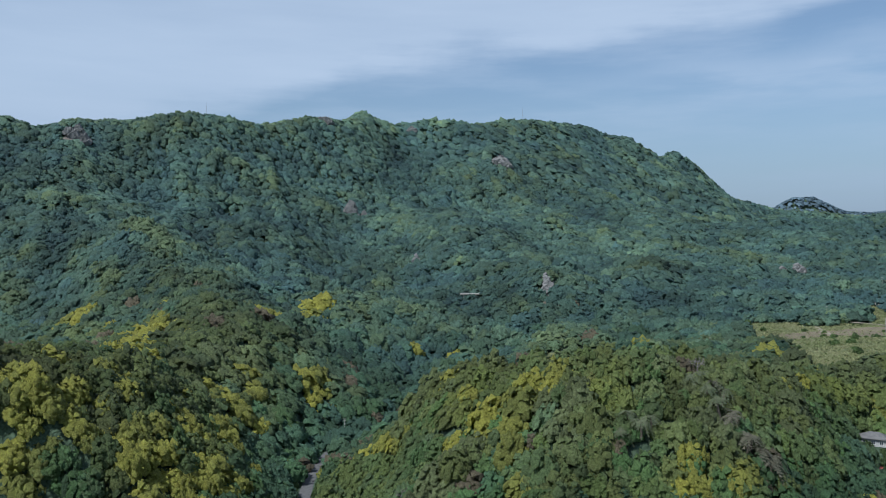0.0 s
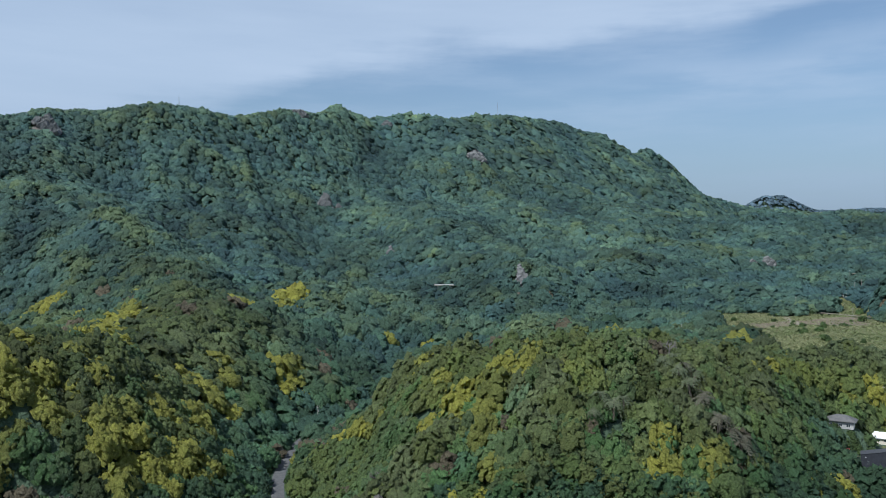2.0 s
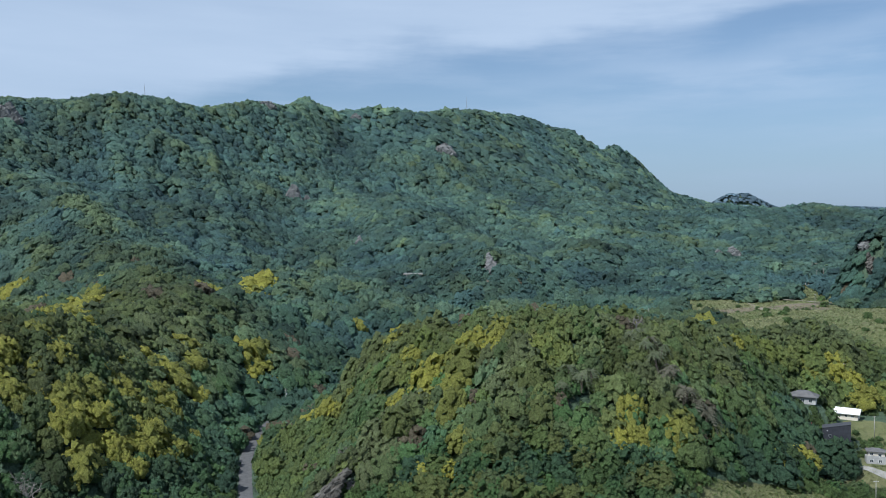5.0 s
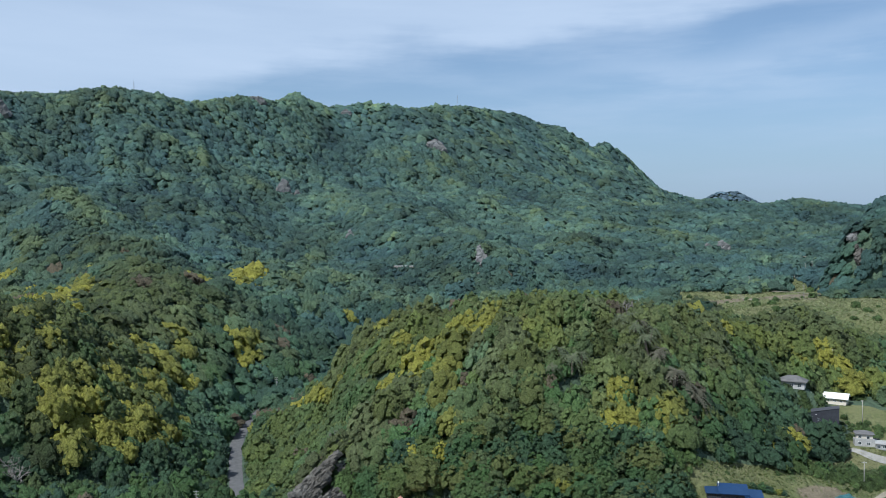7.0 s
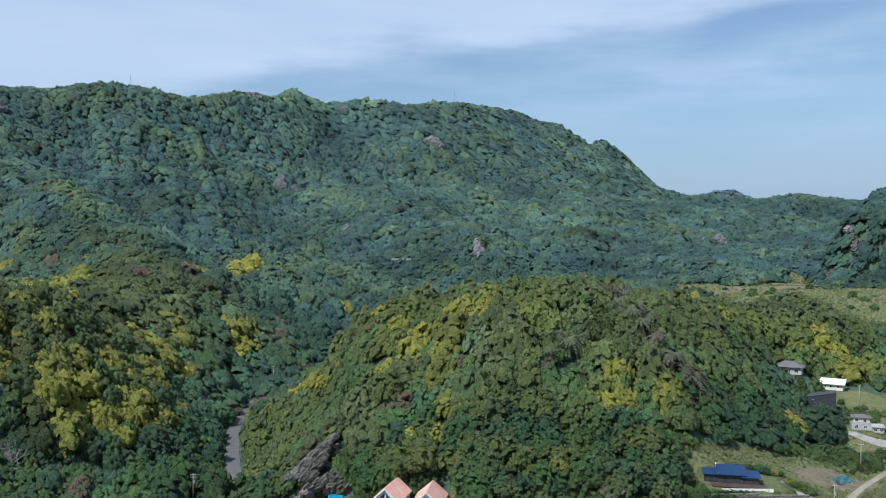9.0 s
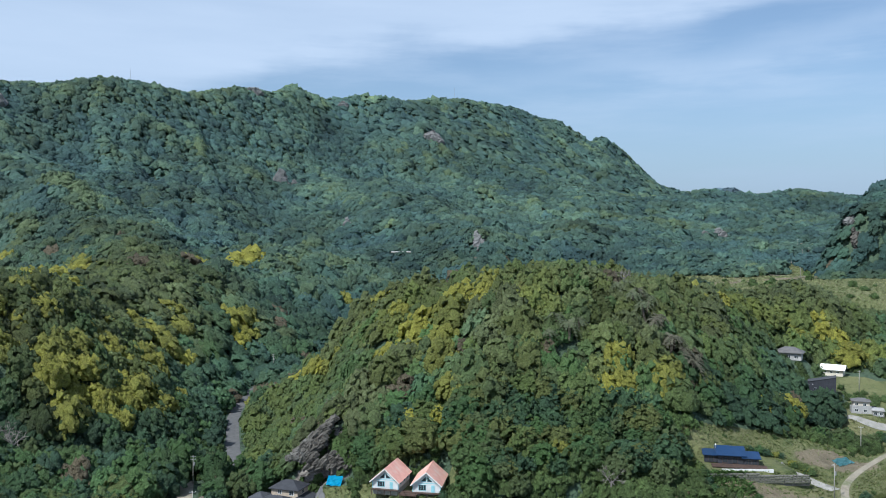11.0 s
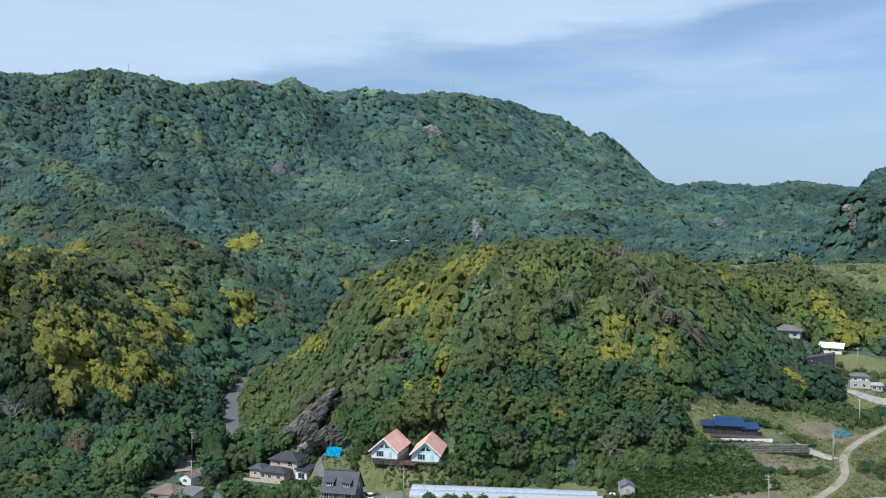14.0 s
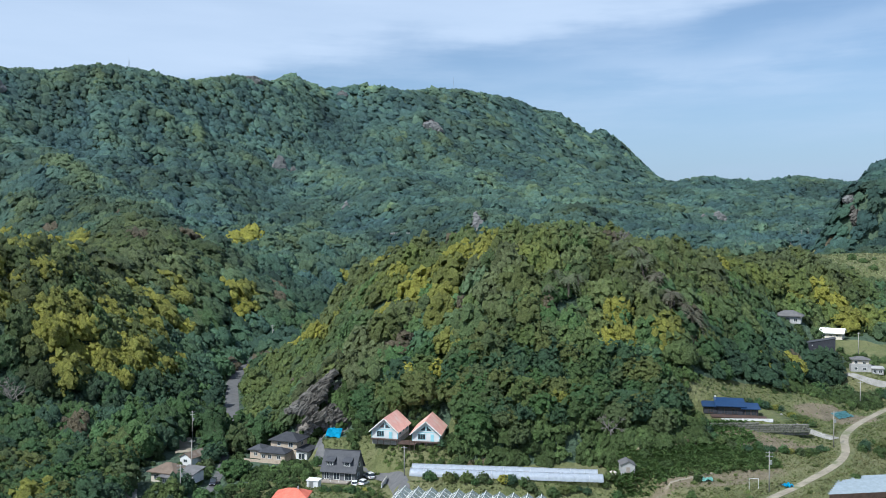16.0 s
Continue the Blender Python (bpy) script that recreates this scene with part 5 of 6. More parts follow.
def dry_stone(name, x, y, z, turn, length, height, seed, label):
    """A retaining wall: an earth core faced with rough stones, each its own piece."""
    r = np.random.default_rng(seed)
    ob = thing(name, pose(x, y, z, 0, 0, turn), label, "wall")
    part("core", boxes((0, 0.25, -1.0, length, 1.1, height - 0.15)), stone_wall, ob)
    shapes = []
    for _ in range(5):
        bm = boxes((-0.5, -0.5, -0.5, 0.5, 0.5, 0.5))
        bmesh.ops.bevel(bm, geom=bm.edges[:], offset=0.16, segments=1, affect="EDGES")
        for v in bm.verts:
            v.co += Vector(r.uniform(-0.09, 0.09, 3))
        me = bpy.data.meshes.new("stone")
        bm.to_mesh(me)
        bm.free()
        me.materials.append(stone_wall)
        shapes.append(me)
    course, zz = 0.62, -0.2
    while zz < height:
        xx = r.uniform(0, 0.4)
        while xx < length - 0.4:
            w = r.uniform(0.7, 1.25)
            stone = new("stone", shapes[int(r.integers(5))])
            stone.parent = ob
            stone.matrix_basis = pose(xx + w / 2, r.uniform(0.05, 0.22), zz + course / 2, r.uniform(-8, 8), r.uniform(-8, 8), r.uniform(-8, 8)) @ Matrix.Diagonal((w * 0.96, 0.7, course * 0.98, 1))
            xx += w
        zz += course
    return ob


dry_stone("stone_wall", 100.2, 238.9, 12.0, -2, 15, 2.4, 5, "rough grey stone retaining wall below the navy house")
dry_stone("stone_wall", 115.3, 238.4, 12.0, -3, 15.5, 2.2, 6, "rough grey stone retaining wall beside the concrete ramp")
dry_stone("stone_wall", -76, 229.5, 0.2, 18, 9, 3.6, 7, "stained grey retaining wall beside the concrete lane")

# houses beside the hill
far_house = thing("house", pose(175.5, 337.0, 34.5, 0, 0, -34), "old white house with a grey hip roof among trees", "house")
part("wall", boxes((-5, 0, 0, 5, 6.5, 3.0)), wall_aged, far_house)
part("roof", hip_roof(-6, -1, 6, 7.5, 3.0, 2.2), roof_grey, far_house, "weathered grey hip roof")
for xx in (-3, 0, 3):
    window(far_house, xx, -0.02, 0.8, 1.6, 1.4)
window(far_house, 5.02, 3, 0.8, 1.6, 1.4, 90)
white_house = thing("house", pose(180.5, 292.5, 21, 0, 0, -24) @ Matrix.Diagonal((0.76, 0.8, 0.82, 1)), "white two-storey house with a grey brown roof", "house")
part("lower_wall", boxes((-4.4, -1.5, -0.6, 4.4, 5, 2.7)), wall_aged, white_house)
part("upper_wall", boxes((-3.6, 0, 2.7, 3.8, 4.8, 5.2)), wall_cream, white_house, "cream upper storey")
part("roof", hip_roof(-4.4, -0.8, 4.6, 5.6, 5.2, 1.2), roof_grey, white_house)
part("balcony", boxes((-4.4, -1.6, 2.7, 4.4, -1.5, 3.6), (-4.4, -1.5, 2.7, -4.3, 0, 3.6)), wall_aged, white_house, "white balcony parapet")
part("annex_wall", boxes((4.403, -3.6, -0.6, 9.6, 2.0, 1.9)), wall_aged, white_house)
part("annex_roof", slab([(4.2, -4.1, 2.1), (10.1, -4.1, 2.1), (10.1, 2.5, 2.6), (4.2, 2.5, 2.6)], 0.18), wall_aged, white_house, "white annex roof")
for xx, yy, zz in ((-2, -0.02, 3.4), (1.6, -0.02, 3.2), (-2.2, -1.52, 0.8), (1.6, -1.52, 0.8), (5.8, -3.62, 0.2), (8.2, -3.62, 0.2)):
    window(white_house, xx, yy, zz, 1.5, 1.3)
window(white_house, 3.82, 2.4, 3.5, 1.3, 1.2, 90)
barn = thing("barn", pose(178.5, 315.5, 23.5, 0, 0, -28) @ Matrix.Diagonal((0.75, 1, 1, 1)), "tall dark clad barn with a sloping parapet", "barn")
part("wall", prism([(-7, 0), (6.5, 0), (6.5, 7.2), (-7, 5.0)], 0, 6), wall_navy, barn)
part("roof", slab([(-7.2, -0.2, 5.15), (6.7, -0.2, 7.4), (6.7, 6.2, 7.4), (-7.2, 6.2, 5.15)], 0.14), roof_charcoal, barn)
window(barn, -3.5, -0.02, 1.6, 1.4, 1.2, 0, metal_grey)
part("lamp", boxes((-4.9, -0.25, 4.0, -4.5, 0, 4.3)), frame_white, barn, "white wall lamp")
store = thing("storehouse", pose(200.5, 337.5, 27.5, 0, 0, 52), "cream storehouse with a pitched white roof", "building")
part("wall", prism([(-3.6, 0), (3.6, 0), (3.6, 2.9), (0, 4.4), (-3.6, 2.9)], 0, 9), wall_cream, store)
for sx in (-1, 1):
    part("roof_panel", slab([(0, -0.9, 4.6), (sx * 4.6, -0.9, 2.7), (sx * 4.6, 9.6, 2.7), (0, 9.6, 4.6)], 0.22), roof_white, store, "white sheet roof")
for xx in (-2.2, 0, 2.2):
    window(store, xx, -0.02, 1.2, 1.1, 0.9)
for yy in (2, 4.5, 7):
    window(store, -3.62, yy, 1.2, 1.1, 0.9, -90)


red_shed = thing("shed", pose(168.0, 325.0, z_at(168, 325), 0, 0, -36), "low shed with a bright orange red roof", "shed")
part("wall", boxes((-3.6, 0, -0.4, 3.6, 3, 2.1)), wall_cream, red_shed)
part("roof", slab([(-4.2, -0.6, 2.2), (4.2, -0.6, 2.2), (4.2, 3.5, 3.2), (-4.2, 3.5, 3.2)], 0.15), roof_red, red_shed, "orange red roof")

# small sheds among the fields
tool_shed = thing("garden_shed", pose(70.2, 222.0, z_at(70.2, 222.0), 0, 0, -8), "small grey shed with a pitched cement roof", "shed")
part("wall", prism([(-1.9, -0.6), (1.9, -0.6), (1.9, 2.5), (0, 3.5), (-1.9, 2.5)], 0, 4.2), wall_aged, tool_shed)
for sx in (-1, 1):
    part("roof_panel", slab([(0, -0.3, 3.62), (sx * 2.25, -0.3, 2.45), (sx * 2.25, 4.6, 2.45), (0, 4.6, 3.62)], 0.1), roof_grey, tool_shed)
door(tool_shed, 0, -0.01, 0, 1.0, 1.9, wood_grey)
white_shed = thing("garden_shed", pose(-16.6, 231.0, 0.2, 0, 0, -20), "white steel garden shed beside the grey house", "shed")
part("body", boxes((-1.7, 0, 0, 1.7, 2.2, 2.2)), wall_white, white_shed)
part("roof", slab([(-1.9, -0.2, 2.3), (1.9, -0.2, 2.3), (1.9, 2.4, 2.5), (-1.9, 2.4, 2.5)], 0.1), roof_white, white_shed)
door(white_shed, -0.4, -0.01, 0.05, 1.3, 1.9, metal_grey)
tank_bm = bmesh.new()
tube(tank_bm, (0, 0, 0), (0, 0, 2.0), 1.3, 1.3, 14)
tube(tank_bm, (0, 0, 2.0), (0, 0, 2.45), 1.3, 0.5, 14)
tank = thing("water_tank", pose(66.4, 223.6, z_at(66.4, 223.6) - 0.1) @ Matrix.Diagonal((0.75, 0.75, 0.75, 1)), "round cream plastic water tank beside the shed", "tank")
part("body", tank_bm, wall_cream, tank, smooth_faces=False)
part("lid", tube(bmesh.new(), (0, 0, 2.45), (0, 0, 2.55), 0.4, 0.4, 10), wood_dark, tank)


# ---- greenhouses ----
def film_tunnel(x, y, z, turn, length, width, height):
    ob = thing("greenhouse_tunnel", pose(x, y, z, 0, 0, turn), "long low greenhouse tunnel under milky plastic film", "greenhouse", "film tunnels")
    n, rows = 10, 28
    r = np.random.default_rng(int(x * 10))
    bm = bmesh.new()
    grid = []
    for i in range(rows + 1):
        sag = 1 - 0.035 * (i % 2)
        grid.append([bm.verts.new((length * i / rows, -width / 2 * math.cos(math.pi * k / n), height * sag * math.sin(math.pi * k / n) ** 0.8 + float(r.uniform(-0.03, 0.03)))) for k in range(n + 1)])
    for i in range(rows):
        for k in range(n):
            bm.faces.new([grid[i][k], grid[i + 1][k], grid[i + 1][k + 1], grid[i][k + 1]])
    part("cover", bm, film_pale, ob, "milky plastic film", smooth_faces=True)
    for i in range(0, rows + 1, 2):
        hoop = bmesh.new()
        for k in range(n):
            a, b = math.pi * k / n, math.pi * (k + 1) / n
            tube(hoop, (length * i / rows, -width / 2 * math.cos(a), height * math.sin(a) ** 0.8 + 0.03), (length * i / rows, -width / 2 * math.cos(b), height * math.sin(b) ** 0.8 + 0.03), 0.03, 0.03, 4)
        part("hoop", hoop, metal_grey, ob)
    return ob


film_tunnel(11.4, 235.2, 3.9, -11.5, 52, 4.2, 1.7)
film_tunnel(10.6, 230.4, 3.9, -11.0, 53, 4.2, 1.7)


def glasshouse(x, y, z, turn, spans, span, depth, eave, ridge):
    """A glasshouse of many gabled bays on thin steel frames."""
    ob = thing("glasshouse", pose(x, y, z, 0, 0, turn), "glasshouse of many gabled bays with pale dusty panes", "greenhouse")
    for i in range(spans):
        x0, x1, xm = i * span, (i + 1) * span, (i + 0.5) * span
        bay = part("bay_frame", boxes((x0 - 0.06, 0, 0, x0 + 0.06, 0.12, eave), (x0 - 0.06, -depth, 0, x0 + 0.06, -depth + 0.12, eave), (x0 - 0.07, -depth, eave - 0.08, x0 + 0.07, 0.12, eave + 0.04), (xm - 0.06, -depth, ridge - 0.04, xm + 0.06, 0.12, ridge + 0.07)), frame_white, ob, "white steel bay frame")
        part("pane", slab([(x0, 0, eave), (xm, 0, ridge), (xm, -depth, ridge), (x0, -depth, eave)], 0.02), film_glass, bay)
        part("pane", slab([(xm, 0, ridge), (x1, 0, eave), (x1, -depth, eave), (xm, -depth, ridge)], 0.02), film_glass, bay)
        part("gable_pane", prism([(x0 + 0.06, 0.05), (x1 - 0.06, 0.05), (x1 - 0.06, eave), (xm, ridge), (x0 + 0.06, eave)], 0.02, 0.06), film_glass, bay)
        bars = bmesh.new()
        for k in range(1, 9):
            yy = -depth * k / 9
            tube(bars, (x0, yy, eave + 0.03), (xm, yy, ridge + 0.03), 0.03, 0.03, 4)
            tube(bars, (xm, yy, ridge + 0.03), (x1, yy, eave + 0.03), 0.03, 0.03, 4)
        part("glazing_bars", bars, frame_white, bay)
    return ob


glasshouse(7.0, 219.0, 0.7, -16, 11, 3.6, 24, 2.3, 3.5)
net_house = thing("net_house", pose(112.5, 195.0, z_at(122, 201) - 0.2, 0, 0, 3), "low net-covered growing frames on steel posts", "greenhouse")
for i in range(10):
    y0 = 1.4 * i
    row_cover = part("row_cover", slab([(1.3 * i, y0, 1.45), (34, y0, 1.65), (34, y0 + 0.6, 1.95), (1.3 * i, y0 + 0.6, 1.75)], 0.05), film_net, net_house, "grey shade net")
    slab_bm = slab([(1.3 * i, y0 + 0.6, 1.75), (34, y0 + 0.6, 1.95), (34, y0 + 1.2, 1.65), (1.3 * i, y0 + 1.2, 1.45)], 0.05)
    part("rear_cover", slab_bm, film_net, row_cover, "grey shade net")
    for k in range(6):
        xx = 1 + 1.3 * i + k * (32 - 1.3 * i) / 5
        part("post", tube(bmesh.new(), (xx, y0, -2.5), (xx, y0, 1.5), 0.05, 0.05, 5), metal_grey, row_cover)
part("side_sheet", boxes((0, -0.2, 0.2, 17, -0.1, 1.5)), wood_dark, net_house, "black side sheet")


# ---- poles ----
def utility_pole(x, y, tall, arms=2, transformer=False, label="grey concrete utility pole with crossarms", base=None):
    z = z_at(x, y) if base is None else base
    ob = thing("utility_pole", pose(x, y, z, 0, 0, (x * 7) % 50 - 25), label, "pole", "utility poles")
    part("pole", tube(bmesh.new(), (0, 0, -0.6), (0, 0, tall), 0.17, 0.11, 8), concrete, ob, smooth_faces=True)
    for k in range(arms):
        zz = tall - 0.5 - 0.9 * k
        arm = part("crossarm", boxes((-0.9, -0.05, zz, 0.9, 0.05, zz + 0.10)), metal_grey, ob)
        for xx in (-0.8, -0.3, 0.8):
            part("insulator", tube(bmesh.new(), (xx, 0, zz + 0.1), (xx, 0, zz + 0.3), 0.05, 0.04, 6), ceramic, arm)
    if transformer:
        part("transformer", tube(bmesh.new(), (0.42, 0, tall - 3.4), (0.42, 0, tall - 2.4), 0.28, 0.28, 10), metal_grey, ob, "grey transformer can")
    return ob


for x, y, tall, arms, can in ((166.5, 269.8, 8.6, 1, False), (203.5, 354.5, 10, 1, False), (133.3, 228.9, 10.5, 1, True), (101.3, 203.4, 10.5, 2, True), (199.0, 324.0, 9.5, 1, False), (8.8, 228.4, 8.5, 1, False), (-60.3, 283.1, 10, 2, True),
                              (-52.4, 245.4, 10, 1, False), (-50.5, 222.8, 10, 2, True), (-52.5, 439.0, 13, 2, True), (297.3, 640, 11, 1, False), (300, 560, 10, 1, False), (385, 716, 11, 1, False), (395, 723, 11, 1, False), (404, 760, 11, 1, False), (168, 520, 10, 0, False)):
    utility_pole(x, y, tall, arms, can)


def mast(x, y, tall):
    z = z_at(x, y)
    ob = thing("radio_mast", pose(x, y, z), "thin steel radio mast on the mountain crest", "mast", "radio masts")
    bm = bmesh.new()
    for a in (0, 2.094, 4.189):
        tube(bm, (1.2 * math.cos(a), 1.2 * math.sin(a), -1), (0.3 * math.cos(a), 0.3 * math.sin(a), tall), 0.16, 0.12, 4)
    part("lattice", bm, metal_grey, ob)
    part("antenna", tube(bmesh.new(), (0, 0, tall - 0.2), (0, 0, tall + 5), 0.14, 0.07, 5), metal_grey, ob)


mast(-330, 1152, 16)
mast(158, 1640, 26)


# ---- cars ----
def car(x, y, turn, paint, label, tall=1.5, long=4.2, base=None):
    z = (z_at(x, y) if base is None else base) + 0.12
    ob = thing("car", pose(x, y, z, 0, 0, turn), label, "car")
    h = long / 2
    body = prism([(-h, 0.35), (-h + 0.1, 0.25), (h - 0.1, 0.25), (h, 0.4), (h - 0.05, 0.72), (h * 0.45, 0.92), (-h * 0.93, 0.95), (-h, 0.75)], -0.84, 0.84)
    bmesh.ops.bevel(body, geom=[e for e in body.edges if abs(e.verts[0].co.y - e.verts[1].co.y) < 0.01], offset=0.07, segments=2, affect="EDGES")
    shell = part("body", body, paint, ob)
    part("cabin_glass", prism([(-h * 0.88, 0.93), (h * 0.42, 0.90), (h * 0.12, tall - 0.08), (-h * 0.72, tall - 0.08)], -0.76, 0.76), glass_dark, ob, "dark car windows")
    part("roof", prism([(-h * 0.74, tall - 0.1), (h * 0.14, tall - 0.1), (h * 0.08, tall), (-h * 0.66, tall)], -0.74, 0.74), paint, ob)
    for sx in (-0.62, 0.62):
        for sy in (-0.78, 0.78):
            tyre = part("wheel", tube(bmesh.new(), (sx * h, sy - 0.1, 0.2), (sx * h, sy + 0.1, 0.2), 0.32, 0.32, 12), rubber, ob, "black tyre")
            part("rim", tube(bmesh.new(), (sx * h, sy * 1.14, 0.2), (sx * h, sy * 1.15, 0.2), 0.18, 0.18, 10), metal_grey, tyre)
    for sy in (-0.6, 0.6):
        part("headlight", boxes((h - 0.08, sy - 0.16, 0.55, h + 0.01, sy + 0.16, 0.68)), lamp_clear, shell)
        part("tail_light", boxes((-h - 0.01, sy - 0.14, 0.6, -h + 0.06, sy + 0.14, 0.8)), lamp_red, shell)
    return ob


car(-44.8, 237.5, -88, paint_black, "black car driving on the narrow asphalt road", 1.7, 4.3)
car(-1.0, 239.6, 118, paint_white, "white van parked beside the grey house", 1.8, 4.4)
car(-5.0, 231.0, 95, paint_white, "small white car parked in front of the grey house", 1.6, 3.4)
car(-18.8, 262.2, 20, paint_silver, "silver car parked beside the beige house", 1.55, 4.0)
car(-2.3, 230.0, 60, paint_white, "white compact car parked by the garden", 1.6, 3.4)
car(188.5, 297.5, 30, paint_black, "dark car parked near the white house", 1.6, 4.0)


# ---- tarpaulins, pipes and garden clutter ----
def sheet(name, x, y, turn, w, d, mat, label, lift, seed, tilt=0.0):
    r = np.random.default_rng(seed)
    bm = bmesh.new()
    n = 9
    m = Matrix.Rotation(radians(turn), 2)
    grid = []
    for i in range(n + 1):
        line = []
        for j in range(n + 1):
            p = m @ Vector(((i / n - 0.5) * w, (j / n - 0.5) * d))
            gz = z_at(x + p.x, y + p.y) + tilt * (p.y + d / 2) + lift * (0.6 + 0.4 * math.sin(i * 1.3) * math.cos(j * 1.1)) + float(r.uniform(-0.08, 0.08))
            line.append(bm.verts.new((p.x, p.y, gz)))
        grid.append(line)
    for i in range(n):
        for j in range(n):
            bm.faces.new([grid[i][j], grid[i + 1][j], grid[i + 1][j + 1], grid[i][j + 1]])
    bmesh.ops.solidify(bm, geom=bm.faces[:], thickness=0.06)
    me = bpy.data.meshes.new(name)
    bm.to_mesh(me)
    bm.free()
    me.materials.append(mat)
    ob = new(name, me)
    ob.location = (x, y, 0)
    return tagged(ob, label, "tarpaulin")


sheet("tarpaulin", -12.0, 259.0, -8, 4.6, 4.4, tarp_blue, "bright blue tarpaulin spread on rough grass", 0.3, 1, 0.42)
sheet("tarpaulin", 153.5, 258.5, 30, 9, 3.0, glossy("teal netting", (0.10, 0.26, 0.28), 0.6), "teal netting laid over a vegetable bed", 0.4, 2)
sheet("tarpaulin", 88.5, 213.5, -8, 4.0, 1.6, glossy("pale green tarpaulin", (0.22, 0.50, 0.44), 0.5), "pale green tarpaulin heap beside a field", 0.9, 3)
sheet("tarpaulin", 107.3, 205.5, 10, 2.2, 2.2, tarp_blue, "small blue tarpaulin heap near the track", 0.9, 4)
strip("field_edge", [(74, 213.5, 0), (88, 216.8, 0), (97, 218.2, 0)], 0.45, dirt, 0.10, "pale footpath along the field", "path")
goal = thing("pipe_frame", pose(98.6, 206.0, z_at(98.6, 206), 0, 0, 12), "white steel pipe frame beside the utility pole", "frame")
for p, q in (((-1.6, 0, -0.3), (-1.6, 0, 2.9)), ((1.2, 0, -0.3), (1.2, 0, 2.8)), ((-1.6, 0, 2.9), (1.2, 0, 2.8))):
    part("pipe", tube(bmesh.new(), p, q, 0.06, 0.06, 6), frame_white, goal)

# the road bridge on the mountainside
bridge = thing("bridge", pose(23.4, 731, 75.5, 0, 0, 4) @ Matrix.Diagonal((0.95, 0.9, 0.8, 1)), "pale concrete road bridge between wooded slopes", "bridge")
part("deck", boxes((-9, -2.5, -0.9, 9, 2.5, 0)), concrete, bridge)
part("guardrail", boxes((-9, -2.55, 0.35, 9, -2.4, 0.95)), frame_white, bridge, "white guardrail")
for xx in (-6, 0, 6):
    part("pier", boxes((xx - 0.7, -1.5, -7, xx + 0.7, 1.5, -0.9)), concrete, bridge)


# ---- rocks ----
def crag(corners, count, block, mat, label, seed, tilt=(20, -35)):
    """A broken rock face over a triangle: angular blocks along tilted beds."""
    r = np.random.default_rng(seed)
    a, b, c = (Vector(p) for p in corners)
    bm = bmesh.new()
    for _ in range(count):
        u, v = r.random(), r.random()
        if u + v > 1:
            u, v = 1 - u, 1 - v
        at = a + (b - a) * u + (c - a) * v
        size = block * r.uniform(0.5, 1.25)
        m = pose(at.x + r.normal(0, 0.2) * block, at.y + r.normal(0, 0.25) * block, at.z - 0.3 * size + r.normal(0, 0.1) * block, tilt[0] + r.normal(0, 9), tilt[1] + r.normal(0, 9), r.normal(0, 16))
        v8 = [bm.verts.new(m @ Vector((sx * size * r.uniform(0.5, 0.75), sy * size * r.uniform(0.4, 0.6), sz * size * r.uniform(0.35, 0.65)))) for sz in (-1, 1) for sx, sy in ((-1, -1), (1, -1), (1, 1), (-1, 1))]
        for f in ((3, 2, 1, 0), (4, 5, 6, 7), (0, 1, 5, 4), (1, 2, 6, 5), (2, 3, 7, 6), (3, 0, 4, 7)):
            bm.faces.new([v8[k] for k in f])
    me = bpy.data.meshes.new("rock")
    bm.to_mesh(me)
    bm.free()
    me.materials.append(mat)
    return tagged(new("rock_outcrop", me), label, "rock")


crag([(-27, 266, 15.5), (-12.5, 275.5, 26.5), (-19, 265.5, 14)], 330, 1.4, rock, "steep bare grey crag at the foot of the wooded hill", 1)
crag([(-22, 263, 12), (-13, 266, 17), (-7.5, 264.5, 12)], 100, 1.2, rock, "pale broken rock at the foot of the crag", 2)
crag([(88, 716, 95), (84, 694, 77), (95, 694, 79)], 100, 2.8, rock_pale, "grey cliff at the end of a wooded spur", 3)
crag([(82, 678, 73), (98, 675, 72), (91, 656, 64)], 90, 2.6, scree, "pale brown landslide rocks below the cliff", 4)
crag([(-121, 1088, z_at(-121, 1088) + 22), (-130, 1082, z_at(-130, 1082) + 2), (-110, 1082, z_at(-110, 1082) + 2)], 150, 4.5, rock_pale, "grey rock pinnacle on the mountainside", 5, (5, -70))
crag([(-104, 1088, z_at(-104, 1088) + 9), (-108, 1087, z_at(-108, 1087) + 2), (-99, 1087, z_at(-99, 1087) + 2)], 30, 3, rock_pale, "small pale rock beside the pinnacle", 6)
crag([(358, 838, z_at(358, 838) + 12), (353, 832, z_at(353, 832) + 3), (369, 833, z_at(369, 833) + 3)], 90, 3.0, rock_pale, "pale rock scar on a wooded slope", 7)
crag([(342, 836, z_at(342, 836) + 7), (338, 833, z_at(338, 833) + 2), (349, 834, z_at(349, 834) + 2)], 40, 2.6, rock_pale, "small pale rock scar among trees", 8)
crag([(359, 595, 97), (356.5, 588, 84), (363, 587, 86)], 60, 2.6, rock, "dark rock face on the wooded bluff", 9)
crag([(97, 1376, z_at(97, 1376) + 7), (83, 1354, z_at(83, 1354) + 4), (113, 1350, z_at(113, 1350) + 5)], 120, 6, rock_pale, "broad grey rock face below the crest", 10)
crag([(-447, 1014, z_at(-447, 1014) + 10), (-463, 1006, z_at(-463, 1006) + 4), (-429, 1004, z_at(-429, 1004) + 6)], 110, 5, rock_pale, "grey rock face high on the mountain", 11)

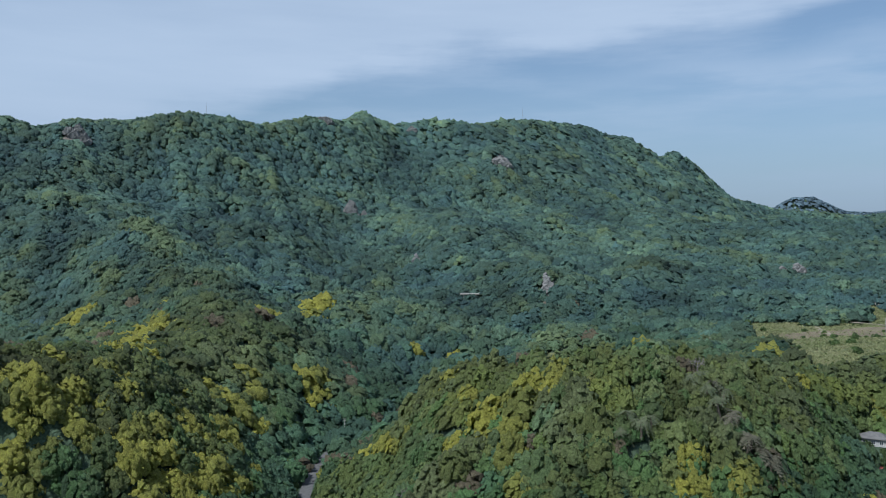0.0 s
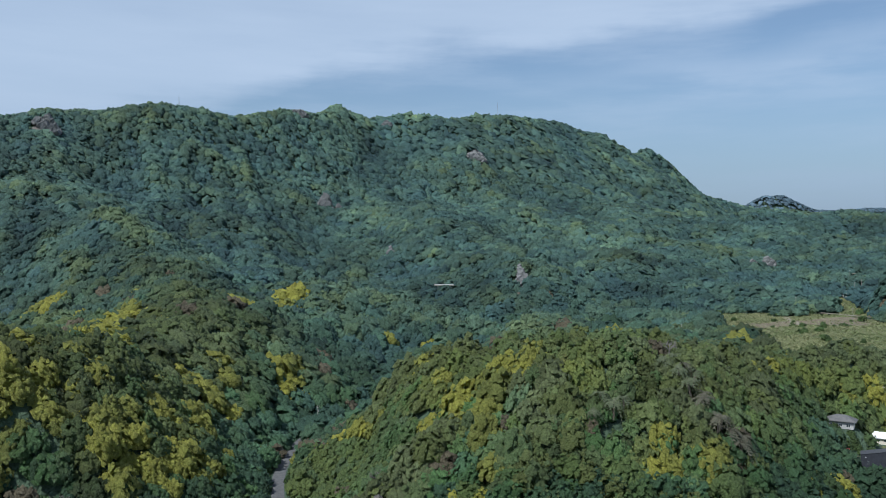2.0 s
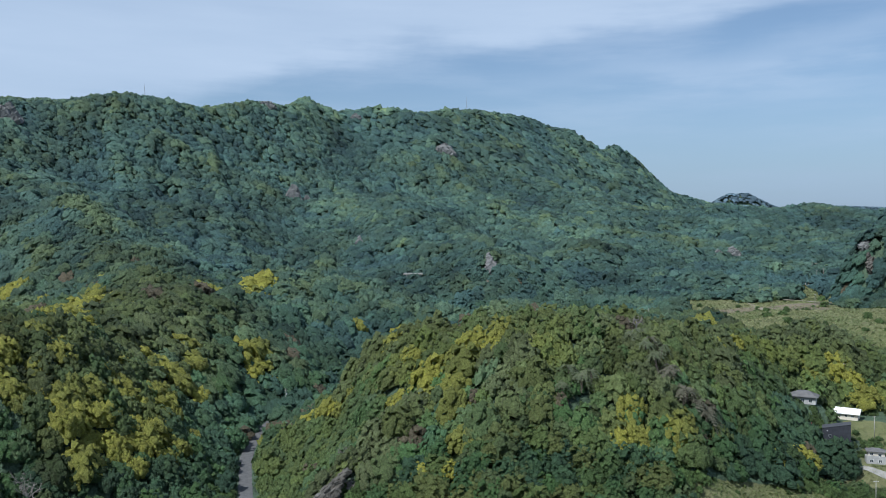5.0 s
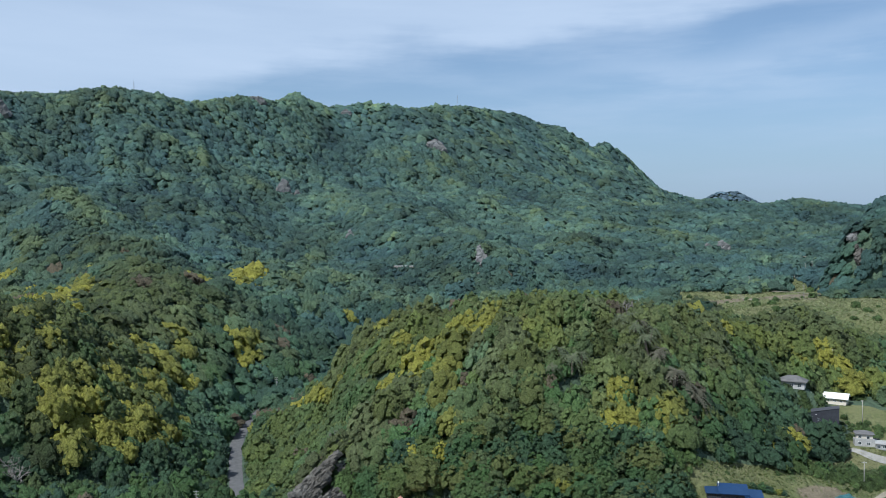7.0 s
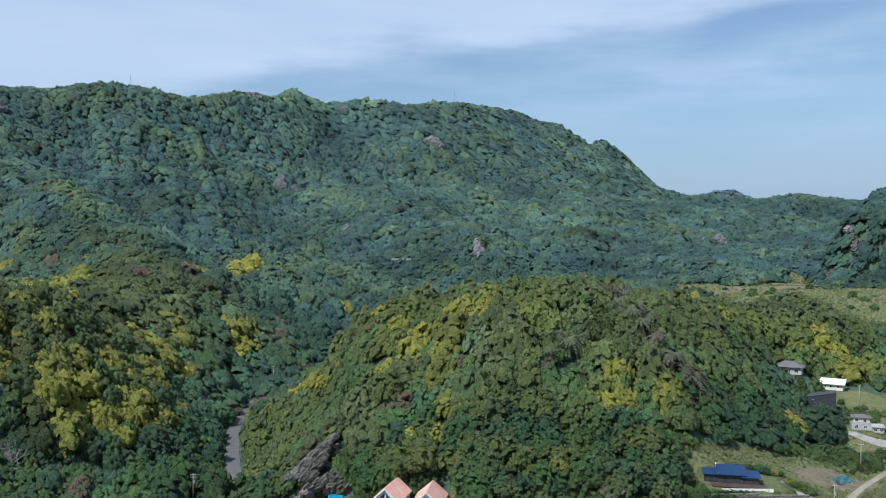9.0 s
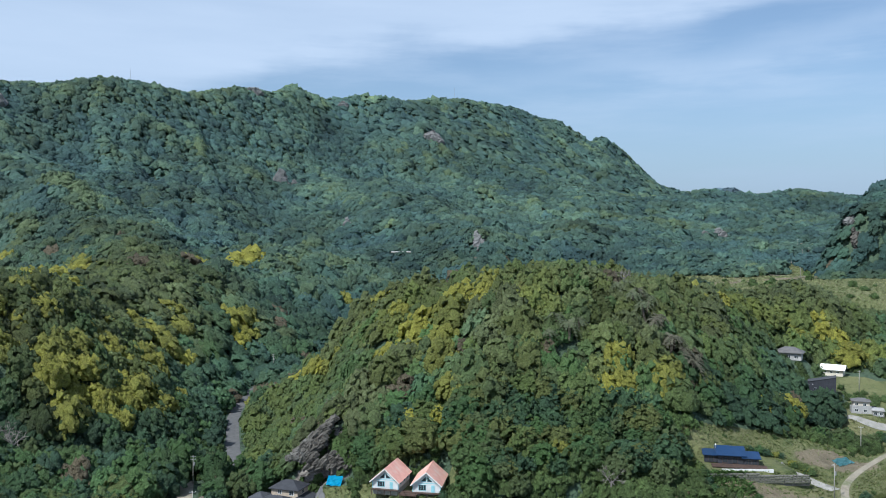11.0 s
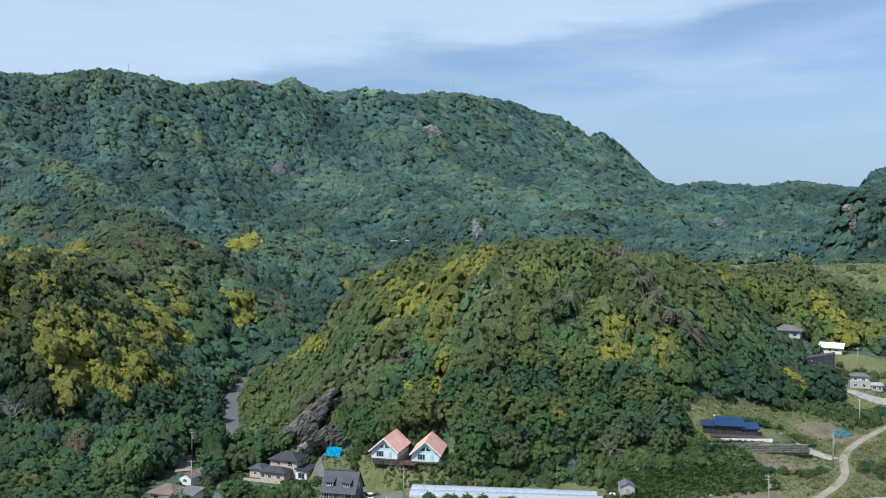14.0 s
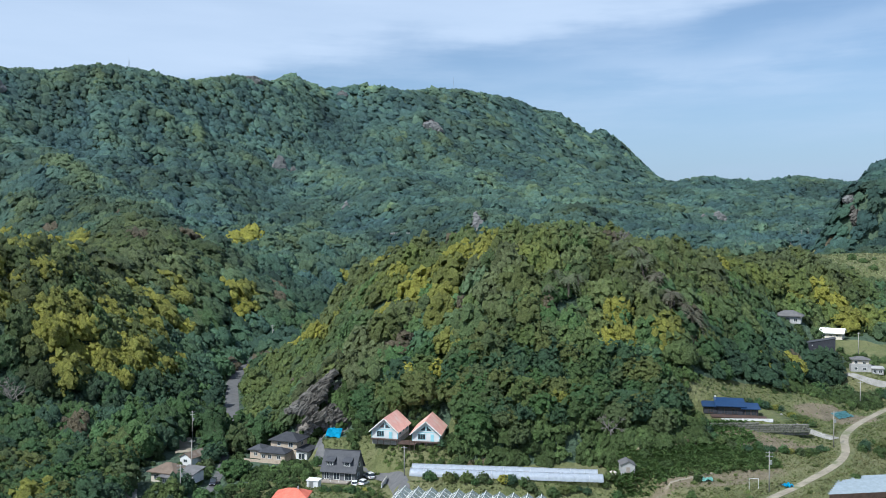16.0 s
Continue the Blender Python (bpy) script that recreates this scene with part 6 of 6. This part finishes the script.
crag([(367, 613, 109), (359, 604, 101), (368, 601, 101)], 50, 2.6, rock_pale, "smooth pale rock slab on the wooded bluff", 12)
crag([(-54, 1446, z_at(-54, 1446) + 9), (-62, 1436, z_at(-62, 1436) + 6), (-44, 1436, z_at(-44, 1436) + 6)], 40, 4.0, rock_pale, "brownish rock face just below the crest", 13)
crag([(-182, 1294, z_at(-182, 1294) + 9), (-196, 1284, z_at(-196, 1284) + 6), (-168, 1284, z_at(-168, 1284) + 6)], 60, 4.0, rock_pale, "weathered rock band below a rounded summit", 14)
crag([(-213, 763, z_at(-213, 763) + 9), (-216, 759, z_at(-216, 759) + 6), (-209, 759, z_at(-209, 759) + 6)], 16, 2.0, rock_pale, "small pale boulder group among trees", 15)
crag([(-29, 866, z_at(-29, 866) + 9), (-32, 860, z_at(-32, 860) + 6), (-25, 860, z_at(-25, 860) + 6)], 16, 2.2, rock_pale, "small pale rock clearing on the slope", 16)


# ---- palms and dead trees on the hill ----
def palm_kind(mat, label):
    ob = thing("palm", Matrix(), label, "palm", "palms on the hill")
    r = np.random.default_rng(17)
    part("trunk", tube(bmesh.new(), (0, 0, -1), (0.2, 0, 4.2), 0.35, 0.28, 7), bark, ob)
    for i in range(20):
        a, up = i * 2.4, r.uniform(-0.35, 0.95)
        bm = bmesh.new()
        prev = None
        n, reach = 8, r.uniform(3.2, 4.4)
        for k in range(n + 1):
            s = k / n
            rad, zz = reach * s * (1 - 0.12 * s), 4.2 + reach * (up * s - 1.0 * s * s)
            c = Vector((0.2 + rad * math.cos(a), rad * math.sin(a), zz))
            side = Vector((-math.sin(a), math.cos(a), 0))
            now = bm.verts.new(c)
            if prev is not None:
                w = 0.75 * math.sin(math.pi * min(s + 0.12, 1)) + 0.08
                for sg in (-1, 1):
                    tip = bm.verts.new(c + side * sg * w + Vector((math.cos(a) * 0.35, math.sin(a) * 0.35, -0.25)))
                    root = bm.verts.new(prev.co + (c - prev.co) * 0.25)
                    bm.faces.new([root, now, tip] if sg > 0 else [now, root, tip])
            prev = now
        part("frond", bm, mat, ob)
    return ob


green_palm = palm_kind(frond_green, "dull green palm with drooping fronds on the hill")
dry_palm = palm_kind(frond_dry, "withered grey brown palm on the wooded hill")
palm_rng = np.random.default_rng(29)


def plant_palms(src, spots, lift):
    for i, (x, y, s) in enumerate(spots):
        m = pose(x, y, z_at(x, y) + lift, palm_rng.uniform(-8, 8), palm_rng.uniform(-8, 8), palm_rng.uniform(0, 360)) @ Matrix.Diagonal((1.15 * s, 1.15 * s, 1.1 * s, 1))
        if i == 0:
            src.matrix_world = m
        else:
            copy_thing(src, m).matrix_basis = m


plant_palms(green_palm, [(68, 283, 1.2), (72, 285, 1.0), (64, 286, 1.1), (95, 297, 1.2), (98, 293, 1.3), (92, 302, 1.1), (101, 299, 1.2), (96, 306, 1.0), (61, 281, 0.9)], 3.5)
plant_palms(dry_palm, [(100, 287, 1.3), (104, 282, 1.4), (107, 279, 1.4), (110, 276, 1.3), (106, 284, 1.2), (111, 280, 1.2), (102, 291, 1.1), (99, 302, 1.1)], 3.5)


def dead_tree(x, y, size, seed, lift=0.0):
    r = np.random.default_rng(seed)
    ob = thing("dead_tree", pose(x, y, z_at(x, y) + lift), "leafless grey tree with many bare branches", "tree", "bare trees")

    def grow(bm, p, d, length, rad, depth):
        q = p + d * length
        tube(bm, p, q, rad, rad * 0.65, 4)
        if depth == 0:
            return
        for _ in range(3):
            nd = (d + Vector(r.normal(0, 0.48, 3)) + Vector((0, 0, 0.08))).normalized()
            grow(bm, p + (q - p) * float(r.uniform(0.6, 1)), nd, length * float(r.uniform(0.6, 0.85)), rad * 0.62, depth - 1)
    part("trunk", tube(bmesh.new(), (0, 0, -0.5), (0, 0, size * 0.2), 0.03 * size, 0.024 * size, 6), twig_grey, ob)
    for k in range(5):
        limb = bmesh.new()
        a = k * 1.26
        grow(limb, Vector((0, 0, size * 0.18)), Vector((0.7 * math.cos(a), 0.7 * math.sin(a), 0.75)).normalized(), size * 0.24, 0.018 * size, 3)
        part("limb", limb, twig_grey, ob)
    return ob


dead_tree(69.5, 236.5, 10, 1, 4.0)
dead_tree(-118, 282, 11, 2, 3)
dead_tree(-122, 287, 10, 3, 3)
dead_tree(-14, 300, 9, 4, 4)
dead_tree(97, 315, 9, 5, 4)
